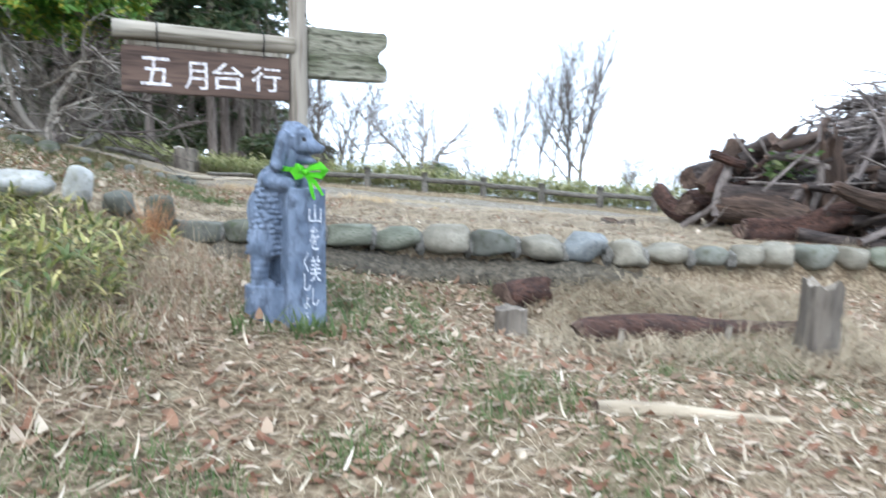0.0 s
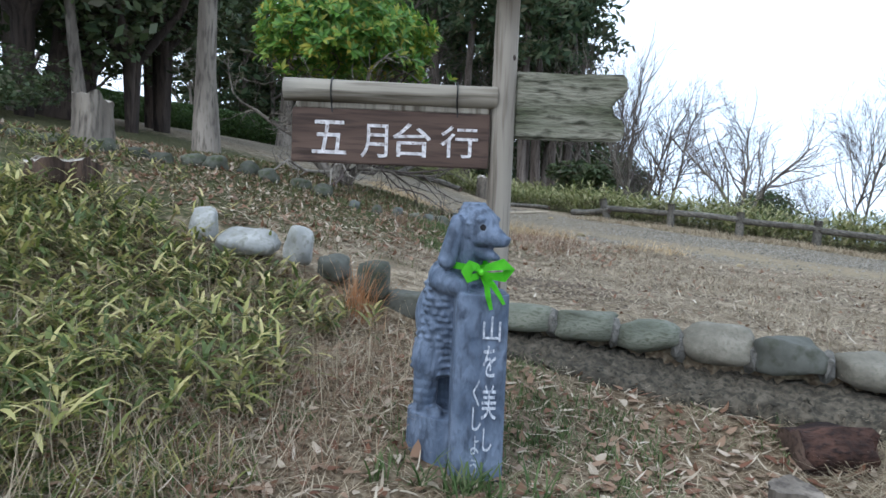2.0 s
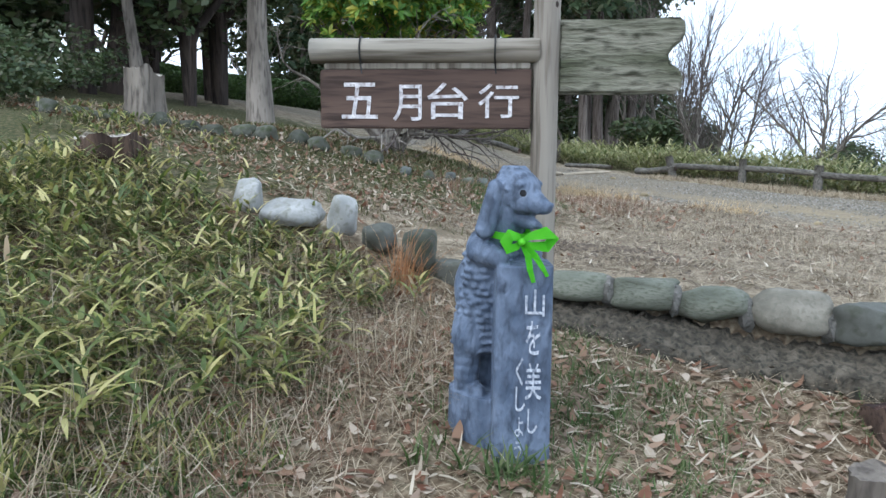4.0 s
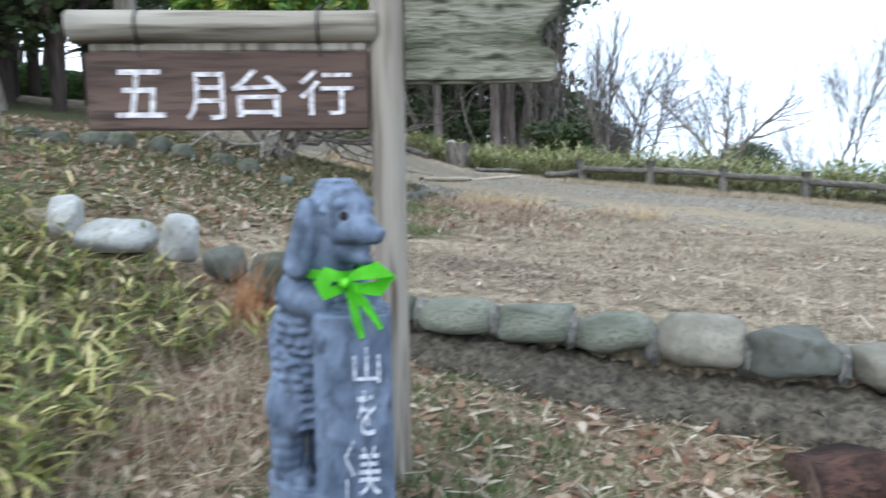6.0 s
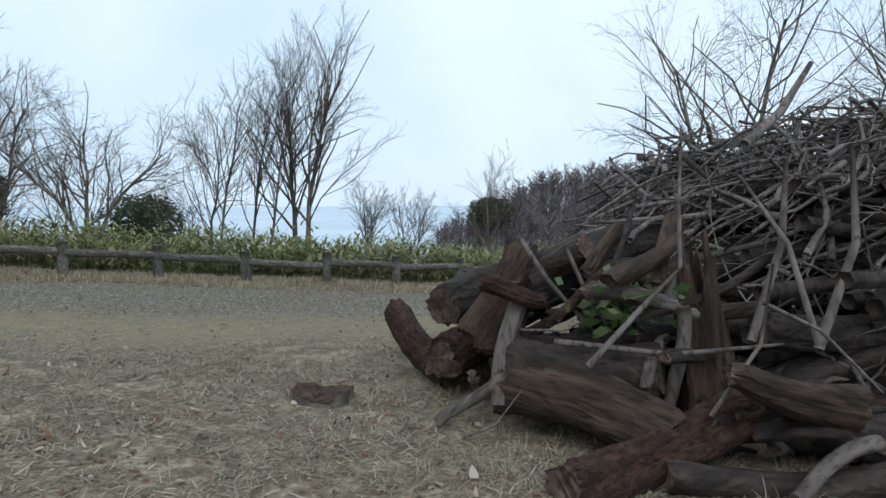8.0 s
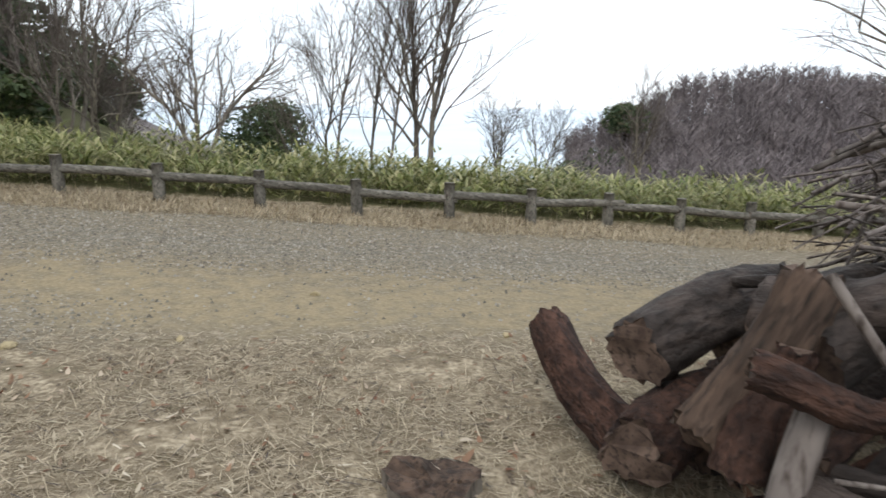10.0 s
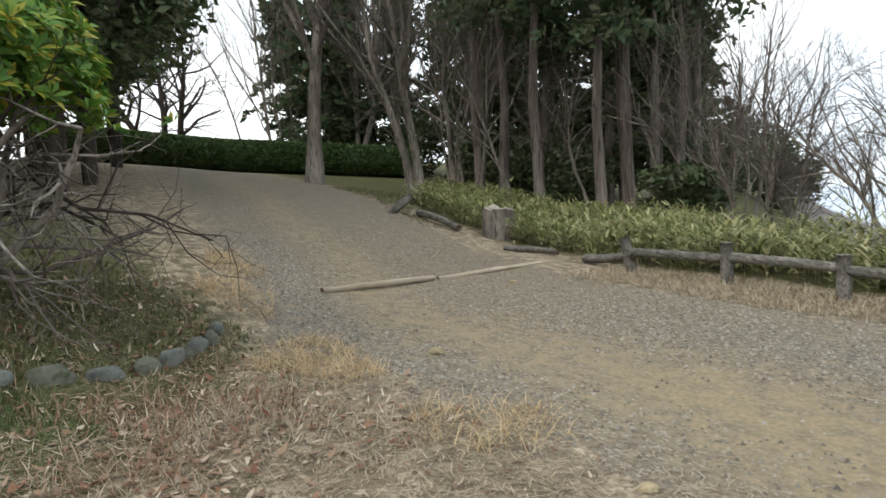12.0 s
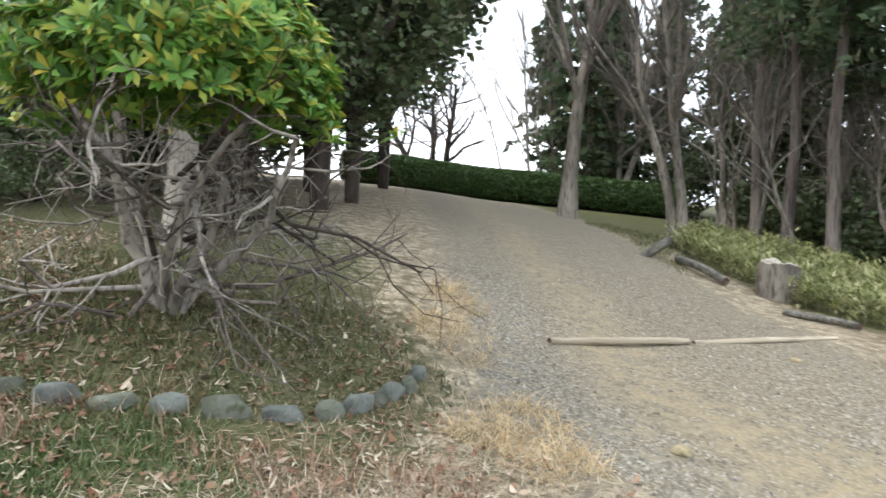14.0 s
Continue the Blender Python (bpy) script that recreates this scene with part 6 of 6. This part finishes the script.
def leaf_litter():
    # brown tree leaves, then narrow pale bamboo leaves
    for name, counts, ln, wd, mat_, lab in (("leaf_litter", (14000, 2200, 300), (0.035, 0.06), (0.018, 0.034), LITTER, "fallen brown and pale dry leaves"), ("bamboo_leaf_litter", (7500, 700, 500), (0.05, 0.08), (0.007, 0.010), STRAWLEAF, "fallen narrow pale bamboo leaves")):
        x, y = scatter(counts[0], -4.5, 5.0, 1.4, 8.3, below)
        x2, y2 = scatter(counts[1], -6.5, -1.2, 9.0, 13.0, upper)
        x3, y3 = scatter(counts[2], -3.0, 6.0, 7.0, 12.0, upper)
        x4, y4 = scatter(counts[0] // 2, -9.5, -2.4, 6.3, 10.2, lambda x, y: y > row_y(x) + 0.1)
        x, y = np.concatenate([x, x2, x3, x4]), np.concatenate([y, y2, y3, y4])
        m = len(x)
        v, f = strips(m, x, y, land(x, y) + 0.008 + 0.02 * rng.random(m), ln[0] + ln[1] * rng.random(m), wd[0] + wd[1] * rng.random(m), 1.1 + 0.6 * rng.random(m), 6.283 * rng.random(m), 0.6 * rng.normal(0, 1, m), 3)
        stuff(name, v, f, mat_, lab, "leaves")


leaf_litter()


def tufts(name, n, x0, x1, y0, y1, keep, per, length, width, material, label, spread=0.06, lean=0.9):
    cx, cy = scatter(n, x0, x1, y0, y1, keep)
    x = np.repeat(cx, per) + rng.normal(0, spread, len(cx) * per)
    y = np.repeat(cy, per) + rng.normal(0, spread, len(cx) * per)
    m = len(x)
    v, f = strips(m, x, y, land(x, y) - 0.005, length * (0.5 + rng.random(m)), width * (0.7 + 0.6 * rng.random(m)), lean * rng.random(m), 6.283 * rng.random(m), 0.8, 3)
    stuff(name, v, f, material, label, "grass")


tufts("green_tufts", 3000, -3.4, 3.5, 2.0, 7.0, lambda x, y: below(x, y) & patchy(x, y, 2.3, 0.02 + 0.42 * (x > 0.4), 2.0), 18, 0.075, 0.006, GREENGRASS, "low green grass tufts between the litter")
tufts("bed_green", 2200, -8.5, -3.9, 8.2, 12.8, lambda x, y: upper(x, y) & (np.hypot((x + 5.6) / 2.4, (y - 10.6) / 2.3) < 1.05), 9, 0.085, 0.013, BEDLEAF, "low green ground cover under the shrub", 0.08, 1.2)
tufts("bank_green", 800, -9.0, -2.2, 6.2, 9.5, lambda x, y: (y > row_y(x) + 0.25) & patchy(x, y, 1.2, 0.0, 5.0), 14, 0.08, 0.008, BEDLEAF, "low dull green grass on the bank", 0.09, 1.2)
tufts("statue_grass", 12, -0.95, -0.1, 4.85, 5.35, below, 16, 0.16, 0.011, GREENGRASS, "green grass blades at the foot of the statue", 0.03, 0.8)
tufts("reddish_tuft", 11, -2.05, -1.75, 6.25, 6.45, None, 30, 0.38, 0.004, RUSTY, "tall rusty dry grass tuft", 0.05, 0.6)


tufts("field_tufts", 1500, -3.0, 7.0, 7.0, 12.8, lambda x, y: upper(x, y) & patchy(x, y, 1.6, 0.1, 9.0), 22, 0.10, 0.005, FIELDSTRAW, "clumps of dry grass in the field", 0.07, 1.5)
tufts("bed_weeds", 420, -4.4, -1.9, 9.2, 12.2, lambda x, y: upper(x, y) & patchy(x, y, 2.0, 0.0, 3.0), 18, 0.15, 0.005, LITTER, "brown dry weeds beside the planted bed", 0.09, 1.5)
tufts("bed_edge_green", 1300, -4.6, -2.3, 8.6, 11.0, lambda x, y: upper(x, y) & patchy(x, y, 2.6, 0.2, 6.0), 16, 0.08, 0.007, GREENGRASS, "low green grass beside the planted bed", 0.08, 1.2)
tufts("weed_stems", 300, -2.8, -0.8, 3.2, 6.4, below, 16, 0.15, 0.004, LITTER, "reddish-brown dry weeds on the bank", 0.08, 1.5)


def bamboo_grass(name, n, x0, x1, y0, y1, keep, height, leaf, material, label, leaves=7):
    """Bamboo grass: upright stems with long pointed leaves."""
    cx, cy = scatter(n, x0, x1, y0, y1, keep)
    m = len(cx)
    h = height * (0.5 + 0.5 * rng.random(m)) * (1 + 0.3 * np.sin(1.1 * cx + 0.7 * cy) * np.sin(0.63 * cx - cy)) * (1 + 0.35 * (rng.random(m) > 0.93))
    sx, sy = rng.normal(0, 0.12, m) * h, rng.normal(0, 0.12, m) * h
    z = land(cx, cy)
    v1, f1 = strips(m, cx, cy, z, h, np.full(m, 0.005), np.hypot(sx, sy) / h, np.arctan2(sy, sx), 0.1)
    k = np.repeat(np.arange(m), leaves)
    u = 0.12 + 0.88 * rng.random(len(k))
    v2, f2 = strips(len(k), cx[k] + sx[k] * u, cy[k] + sy[k] * u, z[k] + h[k] * u, leaf * (0.6 + 0.8 * rng.random(len(k))), leaf * 0.15 * (0.7 + 0.6 * rng.random(len(k))), 0.5 + 0.9 * rng.random(len(k)), 6.283 * rng.random(len(k)), 0.8, 3)
    v = np.concatenate([v1, v2])
    stuff(name, v1, f1, STRAW, "thin stems of " + label, "grass")
    stuff(name, v2, f2, material, label, "grass")


bamboo_grass("bank_bamboo_grass", 2300, -5.4, -1.3, 2.5, 6.4, lambda x, y: below(x, y) & (x < -1.45 - 0.25 * (y - 4.5) ** 2 * 0.1 + 0.25 * np.sin(3 * y)), 0.25, 0.15, SASA, "green and yellowed bamboo grass on the bank")
bamboo_grass("hill_bamboo_grass", 500, -7.2, -2.6, 5.2, 7.8, lambda x, y: patchy(x, y, 1.5, -0.1, 4.0) & ((y < row_y(x) - 0.1) | (x < -3.6)), 0.22, 0.13, SASA, "patchy bamboo grass round the stumps", 6)
bamboo_grass("fence_bamboo_grass", 4500, -5.5, 15.0, 19.3, 23.0, None, 0.74, 0.26, SASA_FAR, "tall bamboo grass behind the fence", 7)
bamboo_grass("wood_bamboo_grass", 4200, -16.5, -4.5, 19.6, 28.0, lambda x, y: (y > 19.55 + 0.33 * np.maximum(0, -x - 5.5)) & (y - 10 > 0.925 * (1 - x) + 0.5 * np.sin(1.7 * x)), 0.50, 0.24, SASA_FAR, "bamboo grass at the edge of the wood", 8)


def gravel():
    x, y = scatter(42000, -9.0, 7.5, 12.6, 18.6, lambda x, y: (np.abs(y - road_mid(x)) < 2.5) & ((y > road_mid(x) - 0.4) & ((x > -3) | (rng.random(len(x)) < 0.18)) | (y < road_mid(x) - 1.5) & (x < 0.5) | (rng.random(len(x)) < 0.12)))
    m = len(x)
    s = 0.006 + 0.024 * rng.random(m) ** 2.5
    z = land(x, y)
    off = rng.random((m, 5, 3)) * 0.5 + 0.6
    shape = np.array([[1, 0, 0], [-0.5, 0.87, 0], [-0.5, -0.87, 0], [0.15, 0.1, 0.9], [-0.1, -0.15, 0.8]])[None] * off * s[:, None, None]
    v = shape + np.stack([x, y, z], -1)[:, None]
    tri = np.array([[0, 1, 3], [1, 4, 3], [1, 2, 4], [2, 0, 4], [0, 3, 4]])
    f = (np.arange(m)[:, None, None] * 5 + tri[None]).reshape(-1, 3)
    stuff("gravel", v.reshape(-1, 3), f, GRAVEL, "loose grey gravel on the road", "gravel")


gravel()


def field_bits():
    """Dark twigs, curled leaves and clods of earth lying about the dry field."""
    x, y = scatter(2600, -3.5, 6.5, 7.0, 13.2, upper)
    m = len(x)
    v, f = strips(m, x, y, land(x, y) + 0.012, 0.05 + 0.22 * rng.random(m) ** 2, 0.003 + 0.005 * rng.random(m), 1.45 + 0.12 * rng.random(m), 6.283 * rng.random(m), rng.normal(0, 0.25, m), 3)
    stuff("field_twigs", v, f, TWIG, "thin dark twigs scattered over the dry field", "twigs")
    x, y = scatter(2200, -3.5, 6.5, 7.0, 13.2, upper)
    m = len(x)
    v, f = strips(m, x, y, land(x, y) + 0.01, 0.03 + 0.04 * rng.random(m), 0.012 + 0.02 * rng.random(m), 1.1 + 0.5 * rng.random(m), 6.283 * rng.random(m), rng.normal(0, 0.6, m), 3)
    stuff("field_leaves", v, f, LITTER, "curled brown leaves scattered over the dry field", "leaves")
    x, y = scatter(9000, -3.5, 6.5, 6.9, 13.2, lambda x, y: upper(x, y) & patchy(x, 1.5 * y, 2.1, 0.25, 7.0))
    x2, y2 = rng.normal(-1.35, 0.45, 1100), rng.normal(8.05, 0.22, 1100)
    x3, y3 = rng.normal(-2.5, 0.3, 700), rng.normal(11.6, 0.25, 700)
    x, y = np.concatenate([x, x2, x3]), np.concatenate([y, y2, y3])
    m = len(x)
    s = 0.007 + 0.022 * rng.random(m) ** 2.2
    off = rng.random((m, 6, 3)) * 0.5 + 0.65
    shape = np.array([[1, 0, 0], [0, 1, 0], [-1, 0, 0], [0, -1, 0], [0.2, 0.15, 0.75], [-0.2, -0.15, 0.65]])[None] * off * s[:, None, None]
    v = shape + np.stack([x, y, land(x, y) + 0.002], -1)[:, None]
    tri = np.array([[0, 1, 4], [1, 2, 5], [1, 5, 4], [2, 3, 5], [3, 0, 4], [3, 4, 5]])
    f = (np.arange(m)[:, None, None] * 6 + tri[None]).reshape(-1, 3)
    stuff("earth_clods", v.reshape(-1, 3), f, EARTHCLOD, "crumbled brown clods of earth in the dry field", "earth")


field_bits()


def bank_stems():
    """A tangle of long dry stems between the bamboo grass and the statue."""
    x, y = scatter(2600, -2.9, -0.75, 3.0, 6.3, below)
    m = len(x)
    v, f = strips(m, x, y, land(x, y) + 0.02, 0.16 + 0.30 * rng.random(m), 0.0025 + 0.002 * rng.random(m), 0.4 + 1.0 * rng.random(m), 6.283 * rng.random(m), 0.5 * rng.normal(0, 1, m), 4)
    stuff("bank_stems", v, f, STRAW, "tangled long dry stems beside the statue", "grass")


bank_stems()
tufts("bank_low_green", 900, -4.2, -1.1, 2.4, 4.6, below, 14, 0.13, 0.011, SASA, "low green bamboo grass shoots on the bank", 0.07, 1.1)
tufts("verge_green", 1400, -16.5, -8.2, 18.6, 24.5, lambda x, y: (y > road_mid(x) + 2.5) & (y - 10 < 0.96 * (1 - x)), 14, 0.11, 0.012, BEDLEAF, "short dull green grass on the road verge", 0.12, 1.2)
